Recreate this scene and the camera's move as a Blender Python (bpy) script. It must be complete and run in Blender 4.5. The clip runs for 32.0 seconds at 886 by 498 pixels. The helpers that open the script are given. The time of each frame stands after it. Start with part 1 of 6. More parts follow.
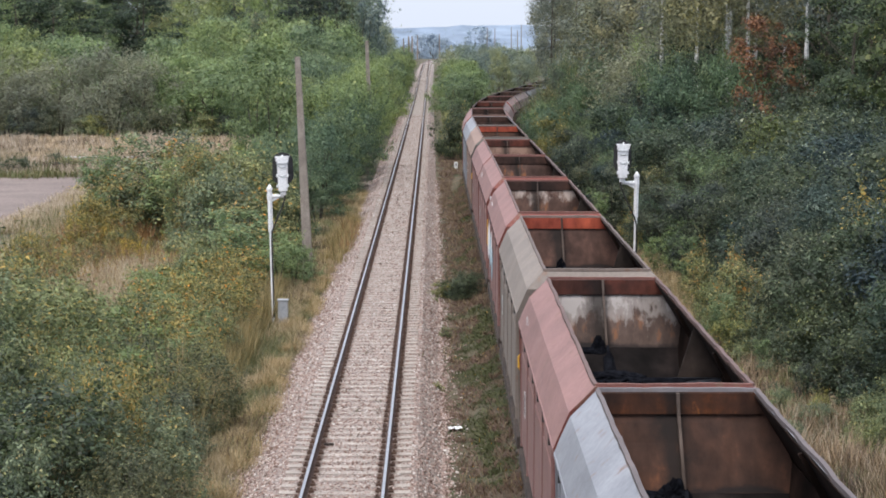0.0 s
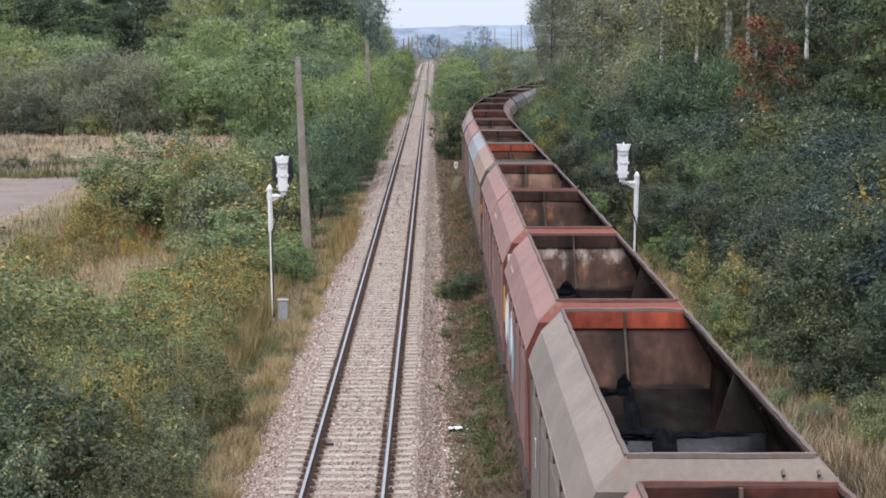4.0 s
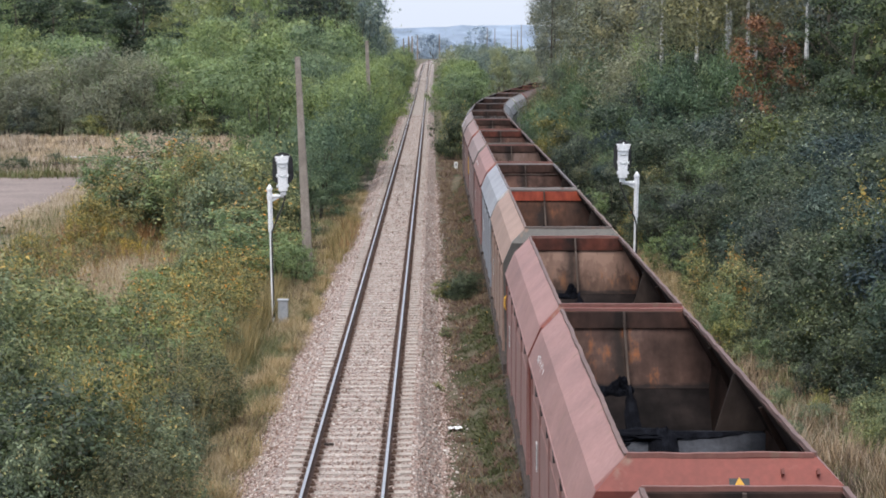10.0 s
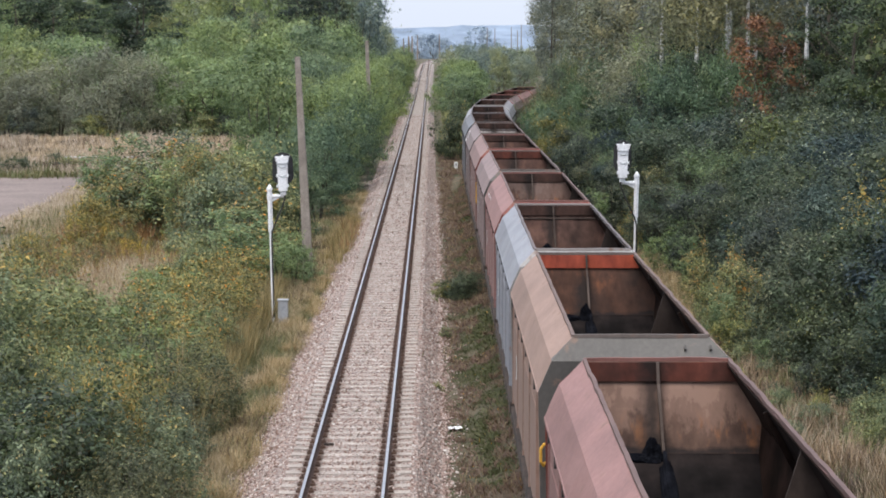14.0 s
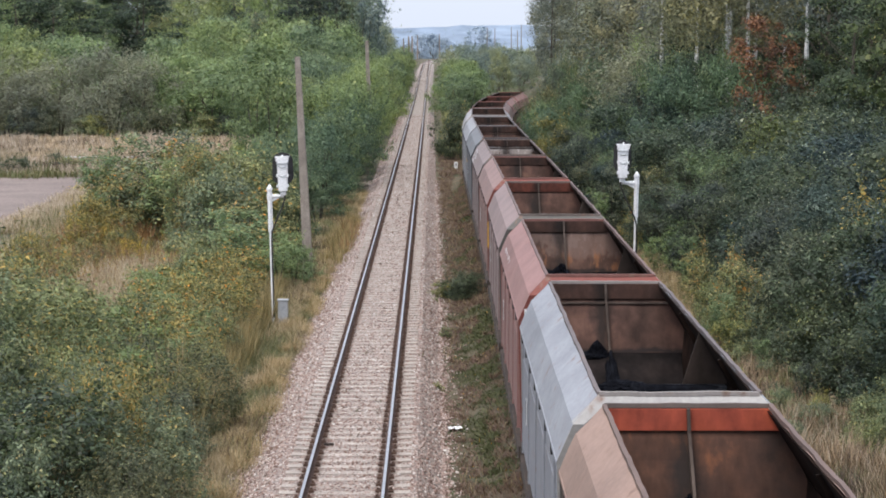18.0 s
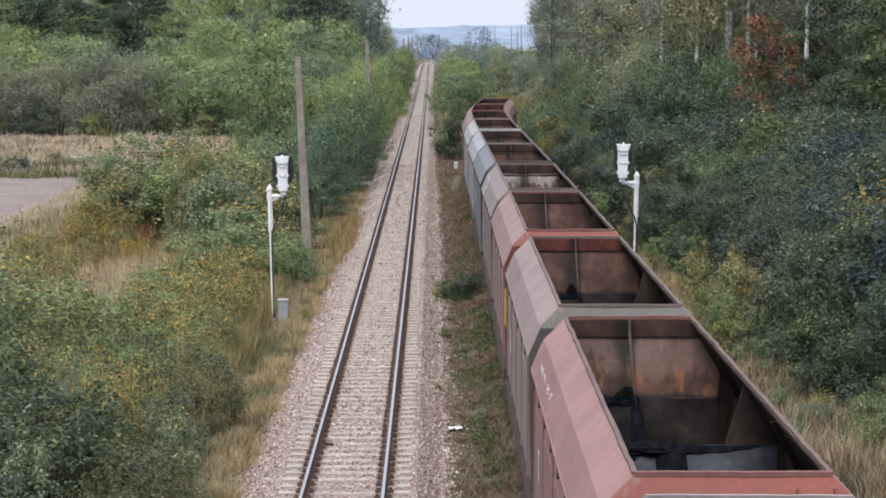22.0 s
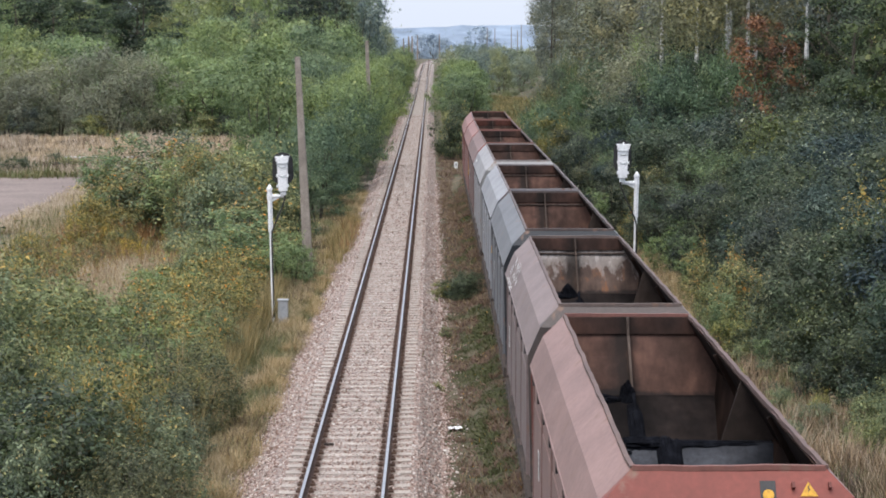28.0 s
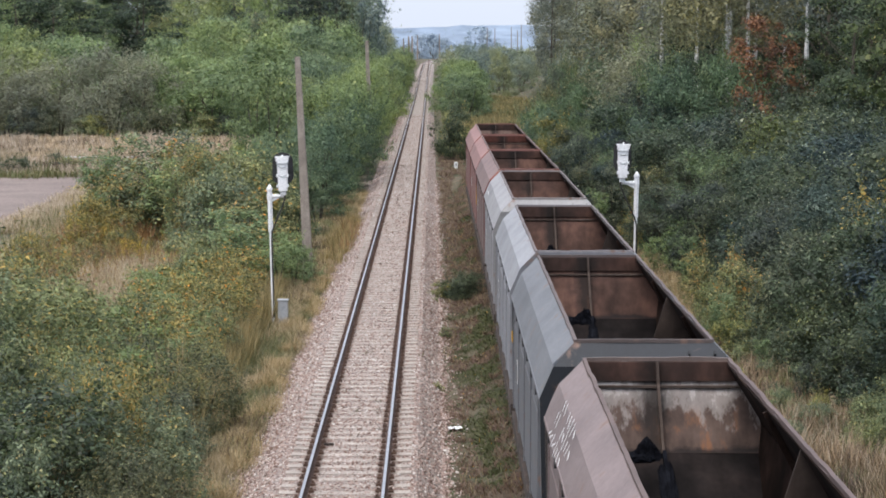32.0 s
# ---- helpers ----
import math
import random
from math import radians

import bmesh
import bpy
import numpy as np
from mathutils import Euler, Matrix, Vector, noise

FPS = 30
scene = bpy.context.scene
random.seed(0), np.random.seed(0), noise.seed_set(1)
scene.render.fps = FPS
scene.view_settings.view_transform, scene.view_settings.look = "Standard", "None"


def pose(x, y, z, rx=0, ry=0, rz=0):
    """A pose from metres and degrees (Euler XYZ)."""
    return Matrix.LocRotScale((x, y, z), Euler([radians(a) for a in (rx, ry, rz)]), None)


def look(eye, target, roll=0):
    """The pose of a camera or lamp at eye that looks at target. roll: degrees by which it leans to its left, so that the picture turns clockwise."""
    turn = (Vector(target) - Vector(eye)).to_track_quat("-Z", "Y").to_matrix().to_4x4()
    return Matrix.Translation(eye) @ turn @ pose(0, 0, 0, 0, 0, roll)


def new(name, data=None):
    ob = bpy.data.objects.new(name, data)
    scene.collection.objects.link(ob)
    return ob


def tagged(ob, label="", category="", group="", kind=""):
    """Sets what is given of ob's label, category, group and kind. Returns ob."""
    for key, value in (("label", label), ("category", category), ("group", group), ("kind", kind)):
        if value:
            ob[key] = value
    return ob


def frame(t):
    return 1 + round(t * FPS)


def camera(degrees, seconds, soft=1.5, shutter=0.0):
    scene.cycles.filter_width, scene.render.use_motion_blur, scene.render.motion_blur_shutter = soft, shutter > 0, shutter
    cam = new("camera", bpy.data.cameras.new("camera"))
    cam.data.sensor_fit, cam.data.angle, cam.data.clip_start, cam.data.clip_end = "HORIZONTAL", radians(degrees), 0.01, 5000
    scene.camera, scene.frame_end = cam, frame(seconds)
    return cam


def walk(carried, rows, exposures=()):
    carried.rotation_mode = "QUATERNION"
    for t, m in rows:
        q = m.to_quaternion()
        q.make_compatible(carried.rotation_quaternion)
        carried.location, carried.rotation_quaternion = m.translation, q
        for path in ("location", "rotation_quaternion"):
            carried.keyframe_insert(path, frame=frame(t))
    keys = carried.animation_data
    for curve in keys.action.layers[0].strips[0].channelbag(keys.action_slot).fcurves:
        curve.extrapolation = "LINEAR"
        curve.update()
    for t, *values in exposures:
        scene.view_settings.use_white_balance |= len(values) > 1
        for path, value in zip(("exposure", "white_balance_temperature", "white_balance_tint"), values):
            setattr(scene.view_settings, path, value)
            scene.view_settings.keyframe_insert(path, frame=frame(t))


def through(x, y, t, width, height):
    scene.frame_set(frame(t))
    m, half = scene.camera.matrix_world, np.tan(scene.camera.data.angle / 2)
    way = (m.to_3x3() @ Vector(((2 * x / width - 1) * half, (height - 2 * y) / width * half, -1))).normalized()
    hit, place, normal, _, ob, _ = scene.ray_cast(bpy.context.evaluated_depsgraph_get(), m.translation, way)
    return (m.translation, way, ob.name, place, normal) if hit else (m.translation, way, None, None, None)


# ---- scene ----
import itertools

cam = camera(24.0, 32.0, soft=1.8)
EYE = pose(0, 0, 8.3, 90 - 5.79, 0, -0.30)
walk(cam, [(0, EYE), (32, EYE)], exposures=[(0, 0.65), (32, 0.65)])

# ---------------------------------------------------------------- light
world = bpy.data.worlds.new("overcast_sky")
scene.world = world
world.use_nodes = True
wn = world.node_tree.nodes
sky = wn.new("ShaderNodeTexSky")
sky.sky_type = "NISHITA"
sky.sun_disc = False
sky.sun_elevation = radians(66)
sky.sun_rotation = radians(216)
sky.dust_density = 4.0
sky.air_density = 1.2
wash = wn.new("ShaderNodeMixRGB")
wash.inputs[0].default_value = 0.72
wash.inputs[2].default_value = (6.85, 7.5, 8.85, 1)
world.node_tree.links.new(sky.outputs[0], wash.inputs[1])
world.node_tree.links.new(wash.outputs[0], wn["Background"].inputs[0])
wn["Background"].inputs[1].default_value = 0.098
sun = new("sun", bpy.data.lights.new("sun", "SUN"))
sun.data.energy, sun.data.angle, sun.data.color = 2.1, radians(40), (1.0, 0.945, 0.895)
sun.matrix_world = look((-13, -18, 50), (0, 0, 0))

# ---------------------------------------------------------------- materials
def nodes_of(name):
    m = bpy.data.materials.new(name)
    m.use_nodes = True
    nt = m.node_tree
    return m, nt, nt.nodes["Principled BSDF"]


def noise_node(nt, scale, detail=6.0, coord="Object", rough=0.6):
    tc = nt.nodes.new("ShaderNodeTexCoord")
    n = nt.nodes.new("ShaderNodeTexNoise")
    n.inputs["Scale"].default_value, n.inputs["Detail"].default_value, n.inputs["Roughness"].default_value = scale, detail, rough
    if coord == "World":
        g = nt.nodes.new("ShaderNodeNewGeometry")
        nt.links.new(g.outputs["Position"], n.inputs["Vector"])
    else:
        nt.links.new(tc.outputs[coord], n.inputs["Vector"])
    return n


def ramp_node(nt, source, stops):
    r = nt.nodes.new("ShaderNodeValToRGB")
    while len(r.color_ramp.elements) < len(stops):
        r.color_ramp.elements.new(0.5)
    for e, (p, c) in zip(r.color_ramp.elements, stops):
        e.position, e.color = p, (*c, 1)
    nt.links.new(source, r.inputs[0])
    return r


def mix_node(nt, fac, a, b, kind="MIX"):
    m = nt.nodes.new("ShaderNodeMixRGB")
    m.blend_type = kind
    for k, v in ((0, fac), (1, a), (2, b)):
        if isinstance(v, (int, float)):
            m.inputs[k].default_value = v
        elif isinstance(v, tuple):
            m.inputs[k].default_value = (*v, 1)
        else:
            nt.links.new(v, m.inputs[k])
    return m


def bump_node(nt, bsdf, height, strength, dist=0.02):
    b = nt.nodes.new("ShaderNodeBump")
    b.inputs["Strength"].default_value, b.inputs["Distance"].default_value = strength, dist
    nt.links.new(height, b.inputs["Height"])
    nt.links.new(b.outputs[0], bsdf.inputs["Normal"])


def surface(name, c1, c2, c3, scale=2.0, fine=40.0, rough=0.9, metal=0.0, bump=0.3, coord="World", dist=0.02, stain=None):
    """Two scales of mottling between three colours, with relief."""
    m, nt, b = nodes_of(name)
    big, small = noise_node(nt, scale, coord=coord), noise_node(nt, fine, 4.0, coord)
    r = ramp_node(nt, big.outputs[0], [(0.3, c1), (0.5, c2), (0.7, c3)])
    shade = ramp_node(nt, small.outputs[0], [(0.3, (0.62, 0.62, 0.62)), (0.7, (1.25, 1.25, 1.25))])
    mx = mix_node(nt, 0.8, r.outputs[0], shade.outputs[0], "MULTIPLY")
    if stain:
        mx = mix_node(nt, rail_dust(nt), mx.outputs[0], stain)
    nt.links.new(mx.outputs[0], b.inputs["Base Color"])
    b.inputs["Roughness"].default_value, b.inputs["Metallic"].default_value = rough, metal
    bump_node(nt, b, small.outputs[0], bump, dist)
    return m


def rail_dust(nt):
    """A brown band of rust dust along both rails of the straight track."""
    def calc(kind, a, b, c=None):
        n = nt.nodes.new("ShaderNodeMath")
        n.operation = kind
        for k, v in enumerate((a, b)):
            if isinstance(v, (int, float)):
                n.inputs[k].default_value = v
            else:
                nt.links.new(v, n.inputs[k])
        return n.outputs[0]
    g = nt.nodes.new("ShaderNodeNewGeometry")
    s = nt.nodes.new("ShaderNodeSeparateXYZ")
    nt.links.new(g.outputs["Position"], s.inputs[0])
    d = calc("ABSOLUTE", calc("SUBTRACT", calc("ABSOLUTE", calc("ADD", s.outputs[0], 1.65), 0), 0.745), 0)
    n = noise_node(nt, 5.0, coord="World")
    d = calc("ADD", d, calc("MULTIPLY", calc("SUBTRACT", n.outputs[0], 0.5), 0.22))
    return ramp_node(nt, d, [(0.1, (0.85, 0.85, 0.85)), (0.24, (0, 0, 0))]).outputs[0]


def leaf_stuff(name, cols, rough=0.6, through=0.34, spread=0.4, plain=False, sprays=1.3, vary=1.0):
    """Leaves: each one its own shade, each plant a tint of its own; the last colour is for a few turned leaves and
    doubles as painted glints.
    """
    m, nt, bsdf = nodes_of(name)
    g = nt.nodes.new("ShaderNodeNewGeometry")
    o = nt.nodes.new("ShaderNodeObjectInfo")
    places = (0.0, 0.4, 0.75, 1.0) if plain else (0.0, 0.5, 0.92, 1.0)
    if not plain:
        cols = [(1.25 * k * a, 1.25 * k * b, 1.38 * k * c) for k, (a, b, c) in zip((1 - 0.45 * vary, 1.0, 1 + 0.4 * vary, 1.15), cols)]
    r = ramp_node(nt, g.outputs["Random Per Island"], list(zip(places, cols)))
    tints = [(0.0, (0.72, 0.78, 0.86)), (0.3, (0.95, 1.0, 1.02)), (0.55, (1.2, 1.12, 0.88)), (0.8, (0.9, 0.98, 0.95)), (1.0, (1.32, 1.2, 0.8))]
    v = ramp_node(nt, o.outputs["Random"], [(p, tuple(1 + (k - 1) * spread / 0.3 for k in c)) for p, c in tints])
    mx = mix_node(nt, 1.0, r.outputs[0], v.outputs[0], "MULTIPLY")
    if not plain:
        # whole sprays lighter and yellower or darker and bluer than their neighbours
        n = noise_node(nt, sprays, detail=2.0)
        w = ramp_node(nt, n.outputs[0], [(0.34, (0.74, 0.78, 0.84)), (0.5, (0.98, 1.0, 1.0)), (0.66, (1.26, 1.23, 1.08))])
        mx = mix_node(nt, 1.0, mx.outputs[0], w.outputs[0], "MULTIPLY")
        bsdf.inputs["Specular IOR Level"].default_value = 0.45
    nt.links.new(mx.outputs[0], bsdf.inputs["Base Color"])
    bsdf.inputs["Roughness"].default_value = rough
    t = nt.nodes.new("ShaderNodeBsdfTranslucent")
    nt.links.new(mx.outputs[0], t.inputs[0])
    s = nt.nodes.new("ShaderNodeMixShader")
    s.inputs[0].default_value = through
    nt.links.new(bsdf.outputs[0], s.inputs[1])
    nt.links.new(t.outputs[0], s.inputs[2])
    nt.links.new(s.outputs[0], nt.nodes["Material Output"].inputs[0])
    return m


def painted_steel():
    """Wagon paint in the object's own colour, faded, dusty and rusting in patches."""
    m, nt, b = nodes_of("faded_wagon_paint")
    o = nt.nodes.new("ShaderNodeObjectInfo")
    big, fine, streak = noise_node(nt, 0.9), noise_node(nt, 14.0), noise_node(nt, 3.5)
    fade = ramp_node(nt, big.outputs[0], [(0.3, (0.78, 0.77, 0.77)), (0.7, (1.2, 1.18, 1.16))])
    c = mix_node(nt, 1.0, o.outputs["Color"], fade.outputs[0], "MULTIPLY")
    grain = ramp_node(nt, fine.outputs[0], [(0.3, (0.85, 0.85, 0.85)), (0.7, (1.1, 1.1, 1.1))])
    c = mix_node(nt, 1.0, c.outputs[0], grain.outputs[0], "MULTIPLY")
    worn = ramp_node(nt, streak.outputs[0], [(0.6, (0, 0, 0)), (0.74, (1, 1, 1))])
    c = mix_node(nt, worn.outputs[0], c.outputs[0], (0.19, 0.115, 0.085))
    nt.links.new(c.outputs[0], b.inputs["Base Color"])
    b.inputs["Roughness"].default_value = 0.62
    bump_node(nt, b, streak.outputs[0], 0.15)
    return m


def hopper_rust(name, c1, c2, c3, patch=None, lo=0.5, hi=0.6, band=False, gloss=0.2, soot_and_crease=False):
    """Worn bare steel inside the hoppers, with scoured patches."""
    m, nt, b = nodes_of(name)
    o = nt.nodes.new("ShaderNodeObjectInfo")
    tc = nt.nodes.new("ShaderNodeTexCoord")
    shift = nt.nodes.new("ShaderNodeVectorMath")
    shift.operation = "ADD"
    sc = nt.nodes.new("ShaderNodeVectorMath")
    sc.operation = "SCALE"
    sc.inputs[0].default_value = (9, 5, 7)
    nt.links.new(o.outputs["Random"], sc.inputs["Scale"])
    nt.links.new(tc.outputs["Object"], shift.inputs[0])
    nt.links.new(sc.outputs[0], shift.inputs[1])
    run = nt.nodes.new("ShaderNodeMapping")
    run.inputs["Scale"].default_value = (2.4, 1.0, 0.9)
    nt.links.new(shift.outputs[0], run.inputs[0])
    big, fine = noise_node(nt, 1.3), noise_node(nt, 9.0)
    nt.links.new(shift.outputs[0], big.inputs["Vector"])
    nt.links.new(run.outputs[0], fine.inputs["Vector"])
    fine.inputs["Scale"].default_value = 2.2
    r = ramp_node(nt, big.outputs[0], [(0.35, c1), (0.5, c2), (0.65, c3)])
    g = ramp_node(nt, fine.outputs[0], [(0.3, (0.6, 0.6, 0.6)), (0.7, (1.3, 1.3, 1.3))])
    c = mix_node(nt, 0.8, r.outputs[0], g.outputs[0], "MULTIPLY")
    if patch:
        flakes = noise_node(nt, 2.4, detail=8.0, rough=0.68)
        fall = nt.nodes.new("ShaderNodeMapping")
        fall.inputs["Scale"].default_value = (2.0, 1.0, 0.9) if band else (1, 1, 1)
        nt.links.new(shift.outputs[0], fall.inputs[0])
        nt.links.new(fall.outputs[0], flakes.inputs["Vector"])
        w = mix_node(nt, 0.7 if band else 0.5, big.outputs[0], flakes.outputs[0] if band else fine.outputs[0])
        f = ramp_node(nt, w.outputs[0], [(lo, (0, 0, 0)), (hi, (1, 1, 1))])
        if band:
            # the residue keeps to a tide mark below the top beam
            sep = nt.nodes.new("ShaderNodeSeparateXYZ")
            nt.links.new(tc.outputs["Object"], sep.inputs[0])
            mr = nt.nodes.new("ShaderNodeMapRange")
            mr.inputs[1].default_value, mr.inputs[2].default_value = 3.0, 4.2
            nt.links.new(sep.outputs[2], mr.inputs[0])
            tide = ramp_node(nt, mr.outputs[0], [(0.12, (0, 0, 0)), (0.62, (1, 1, 1)), (0.74, (1, 1, 1)), (0.78, (0.3, 0.3, 0.3))])
            spots = ramp_node(nt, w.outputs[0], [(0.36, (0, 0, 0)), (0.64, (1, 1, 1))])
            coat = mix_node(nt, 0.5, tide.outputs[0], spots.outputs[0])
            f = ramp_node(nt, coat.outputs[0], [(lo - 0.06, (0, 0, 0)), (lo + 0.06, (0.5, 0.5, 0.5)), (hi - 0.06, (0.6, 0.6, 0.6)), (hi, (1, 1, 1))])
            low = ramp_node(nt, mr.outputs[0], [(0.0, (0, 0, 0)), (0.08, (1, 1, 1)), (0.35, (1, 1, 1)), (0.55, (0, 0, 0))])
            drip = ramp_node(nt, fine.outputs[0], [(0.54, (0, 0, 0)), (0.66, (0.6, 0.6, 0.6))])
            d = mix_node(nt, 1.0, low.outputs[0], drip.outputs[0], "MULTIPLY")
            c = mix_node(nt, d.outputs[0], c.outputs[0], (0.26, 0.112, 0.048))
        c = mix_node(nt, f.outputs[0], c.outputs[0], patch)
    if soot_and_crease:
        # coal dust caked along the rib
        sx = nt.nodes.new("ShaderNodeSeparateXYZ")
        nt.links.new(tc.outputs["Object"], sx.inputs[0])
        off = nt.nodes.new("ShaderNodeMath")
        off.inputs[1].default_value = 0.07
        nt.links.new(sx.outputs[0], off.inputs[0])
        far = nt.nodes.new("ShaderNodeMath")
        far.operation = "ABSOLUTE"
        nt.links.new(off.outputs[0], far.inputs[0])
        rag = nt.nodes.new("ShaderNodeMath")
        rag.operation = "MULTIPLY_ADD"
        rag.inputs[1].default_value = 0.5
        nt.links.new(big.outputs[0], rag.inputs[0])
        nt.links.new(far.outputs[0], rag.inputs[2])
        cake = ramp_node(nt, rag.outputs[0], [(0.3, (0.85, 0.85, 0.85)), (0.5, (0, 0, 0))])
        c = mix_node(nt, cake.outputs[0], c.outputs[0], (0.018, 0.015, 0.014))
        # and, apart from it, a ragged dark line where the plate folds
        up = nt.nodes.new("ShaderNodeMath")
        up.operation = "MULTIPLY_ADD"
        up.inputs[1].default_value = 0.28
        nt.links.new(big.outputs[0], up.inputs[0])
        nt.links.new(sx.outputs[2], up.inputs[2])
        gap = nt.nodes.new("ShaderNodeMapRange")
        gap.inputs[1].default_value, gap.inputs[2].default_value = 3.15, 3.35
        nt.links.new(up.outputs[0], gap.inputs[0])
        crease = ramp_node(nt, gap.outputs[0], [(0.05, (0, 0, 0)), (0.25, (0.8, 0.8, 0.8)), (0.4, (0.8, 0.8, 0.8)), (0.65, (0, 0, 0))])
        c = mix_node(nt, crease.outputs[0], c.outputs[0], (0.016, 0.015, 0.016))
    nt.links.new(c.outputs[0], b.inputs["Base Color"])
    b.inputs["Roughness"].default_value = 0.85
    b.inputs["Specular IOR Level"].default_value = gloss
    bump_node(nt, b, fine.outputs[0], 0.2)
    return m


PAINT = painted_steel()
RUST = hopper_rust("hopper_rust", (0.044, 0.026, 0.021), (0.08, 0.045, 0.036), (0.128, 0.07, 0.054), soot_and_crease=True)
RUST_LIME = hopper_rust("hopper_rust_with_pale_residue", (0.05, 0.03, 0.025), (0.09, 0.053, 0.042), (0.13, 0.077, 0.06), (0.36, 0.3, 0.27), 0.7, 0.84, True, soot_and_crease=True)
RUST_TAN = hopper_rust("hopper_rust_with_tan_residue", (0.063, 0.038, 0.0304), (0.105, 0.0646, 0.0494), (0.147, 0.0902, 0.0684), (0.231, 0.1472, 0.114), 0.47, 0.76, True, soot_and_crease=True)
RUST_SOFT = hopper_rust("hopper_rust_faintly_bleached", (0.05, 0.03, 0.024), (0.088, 0.05, 0.039), (0.13, 0.075, 0.058), (0.155, 0.108, 0.092), 0.5, 0.78, True, soot_and_crease=True)
RUST_PATCHY = hopper_rust("hopper_rust_with_orange_patches", (0.0432, 0.0256, 0.0209), (0.0756, 0.0446, 0.0361), (0.1404, 0.0893, 0.0731), (0.3024, 0.1045, 0.0333), 0.54, 0.66, soot_and_crease=True)
RUST_WHITE = hopper_rust("hopper_rust_with_white_residue", (0.0618, 0.0442, 0.0384), (0.103, 0.071, 0.0595), (0.1339, 0.096, 0.0816), (0.36, 0.33, 0.315), 0.56, 0.8, True, soot_and_crease=True)
RUST_ORANGE = hopper_rust("hopper_fresh_rust", (0.035, 0.022, 0.018), (0.062, 0.033, 0.024), (0.1, 0.048, 0.031), (0.2, 0.075, 0.032), 0.56, 0.74, soot_and_crease=True)
FIRE_BEAM = hopper_rust("scorched_orange_beam", (0.035, 0.02, 0.016), (0.08, 0.034, 0.02), (0.2, 0.065, 0.022), (0.45, 0.15, 0.03), 0.53, 0.64, soot_and_crease=True)
OXIDE_BEAM = hopper_rust("dull_red_beam", (0.045, 0.021, 0.017), (0.085, 0.033, 0.025), (0.15, 0.048, 0.033), soot_and_crease=True)
GUSSET = hopper_rust("dusty_gusset_steel", (0.022, 0.0165, 0.015), (0.039, 0.029, 0.025), (0.062, 0.046, 0.039))
STEEL_GREY = surface("scoured_grey_chute_steel", (0.011, 0.012, 0.016), (0.025, 0.028, 0.036), (0.052, 0.057, 0.07), 1.8, 14, 0.55, 0.1, bump=0.3, coord="Object")
STEEL_GREY.node_tree.nodes["Principled BSDF"].inputs["Specular IOR Level"].default_value = 0.15
RED_BEAM = hopper_rust("red_oxide_beam", (0.19, 0.046, 0.031), (0.34, 0.074, 0.045), (0.46, 0.102, 0.054))
BROWN_BEAM = hopper_rust("brown_beam", (0.032, 0.021, 0.018), (0.055, 0.032, 0.026), (0.09, 0.048, 0.037), soot_and_crease=True)
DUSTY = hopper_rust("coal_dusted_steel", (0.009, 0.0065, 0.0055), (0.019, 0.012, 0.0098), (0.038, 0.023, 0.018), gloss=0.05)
# The hopper slopes carry a far darker rust than the end linings.
RUST_DARK = hopper_rust("near_black_rust", (0.007, 0.0062, 0.0063), (0.0135, 0.0113, 0.0112), (0.025, 0.0195, 0.0185), gloss=0.06)
LININGS = {"rust": RUST, "lime": RUST_LIME, "tan": RUST_TAN, "soft": RUST_SOFT, "patchy": RUST_PATCHY, "white": RUST_WHITE, "orange": RUST_ORANGE}
BEAMS = {"red": RED_BEAM, "brown": BROWN_BEAM, "fire": FIRE_BEAM, "oxide": OXIDE_BEAM}
RIB = hopper_rust("worn_rib_steel", (0.05, 0.037, 0.031), (0.085, 0.064, 0.054), (0.13, 0.1, 0.085))
COAL = surface("coal", (0.0045, 0.0049, 0.0069), (0.0076, 0.0085, 0.0117), (0.0161, 0.0179, 0.0243), 6, 60, 0.9, bump=0.8, coord="Object")
COAL.node_tree.nodes["Principled BSDF"].inputs["Specular IOR Level"].default_value = 0.03
# The coal dust's bluish sheen is painted into its base colour.
COAL_DUST = surface("coal_dust_painted_sheen", (0.014, 0.017, 0.022), (0.034, 0.039, 0.049), (0.07, 0.078, 0.095), 1.6, 14, 0.6, bump=0.4, coord="Object")
UNDER = surface("grimy_running_gear", (0.03, 0.025, 0.022), (0.06, 0.045, 0.038), (0.1, 0.07, 0.055), 3, 30, 0.8, 0.2, coord="Object")
WHEEL = surface("wheel_steel", (0.07, 0.055, 0.05), (0.11, 0.085, 0.075), (0.16, 0.12, 0.1), 4, 30, 0.6, 0.5, coord="Object")
YELLOW = surface("yellow_handrail_paint", (0.5, 0.26, 0.02), (0.62, 0.33, 0.03), (0.66, 0.38, 0.06), 4, 30, 0.6, coord="Object", bump=0.1)
STENCIL = surface("white_stencil", (0.62, 0.62, 0.62), (0.76, 0.76, 0.76), (0.84, 0.84, 0.84), 6, 30, 0.8, coord="Object", bump=0.05)
BLUE_PAINT = surface("pale_blue_spray_paint", (0.2, 0.34, 0.42), (0.27, 0.42, 0.5), (0.34, 0.5, 0.57), 5, 30, 0.6, coord="Object", bump=0.05)
BLACK = surface("black_enamel", (0.012, 0.012, 0.013), (0.02, 0.02, 0.022), (0.03, 0.03, 0.032), 5, 40, 0.5, coord="Object", bump=0.05)
WHITE = surface("white_enamel", (0.76, 0.77, 0.79), (0.84, 0.85, 0.87), (0.88, 0.89, 0.9), 3, 30, 0.45, coord="Object", bump=0.05)
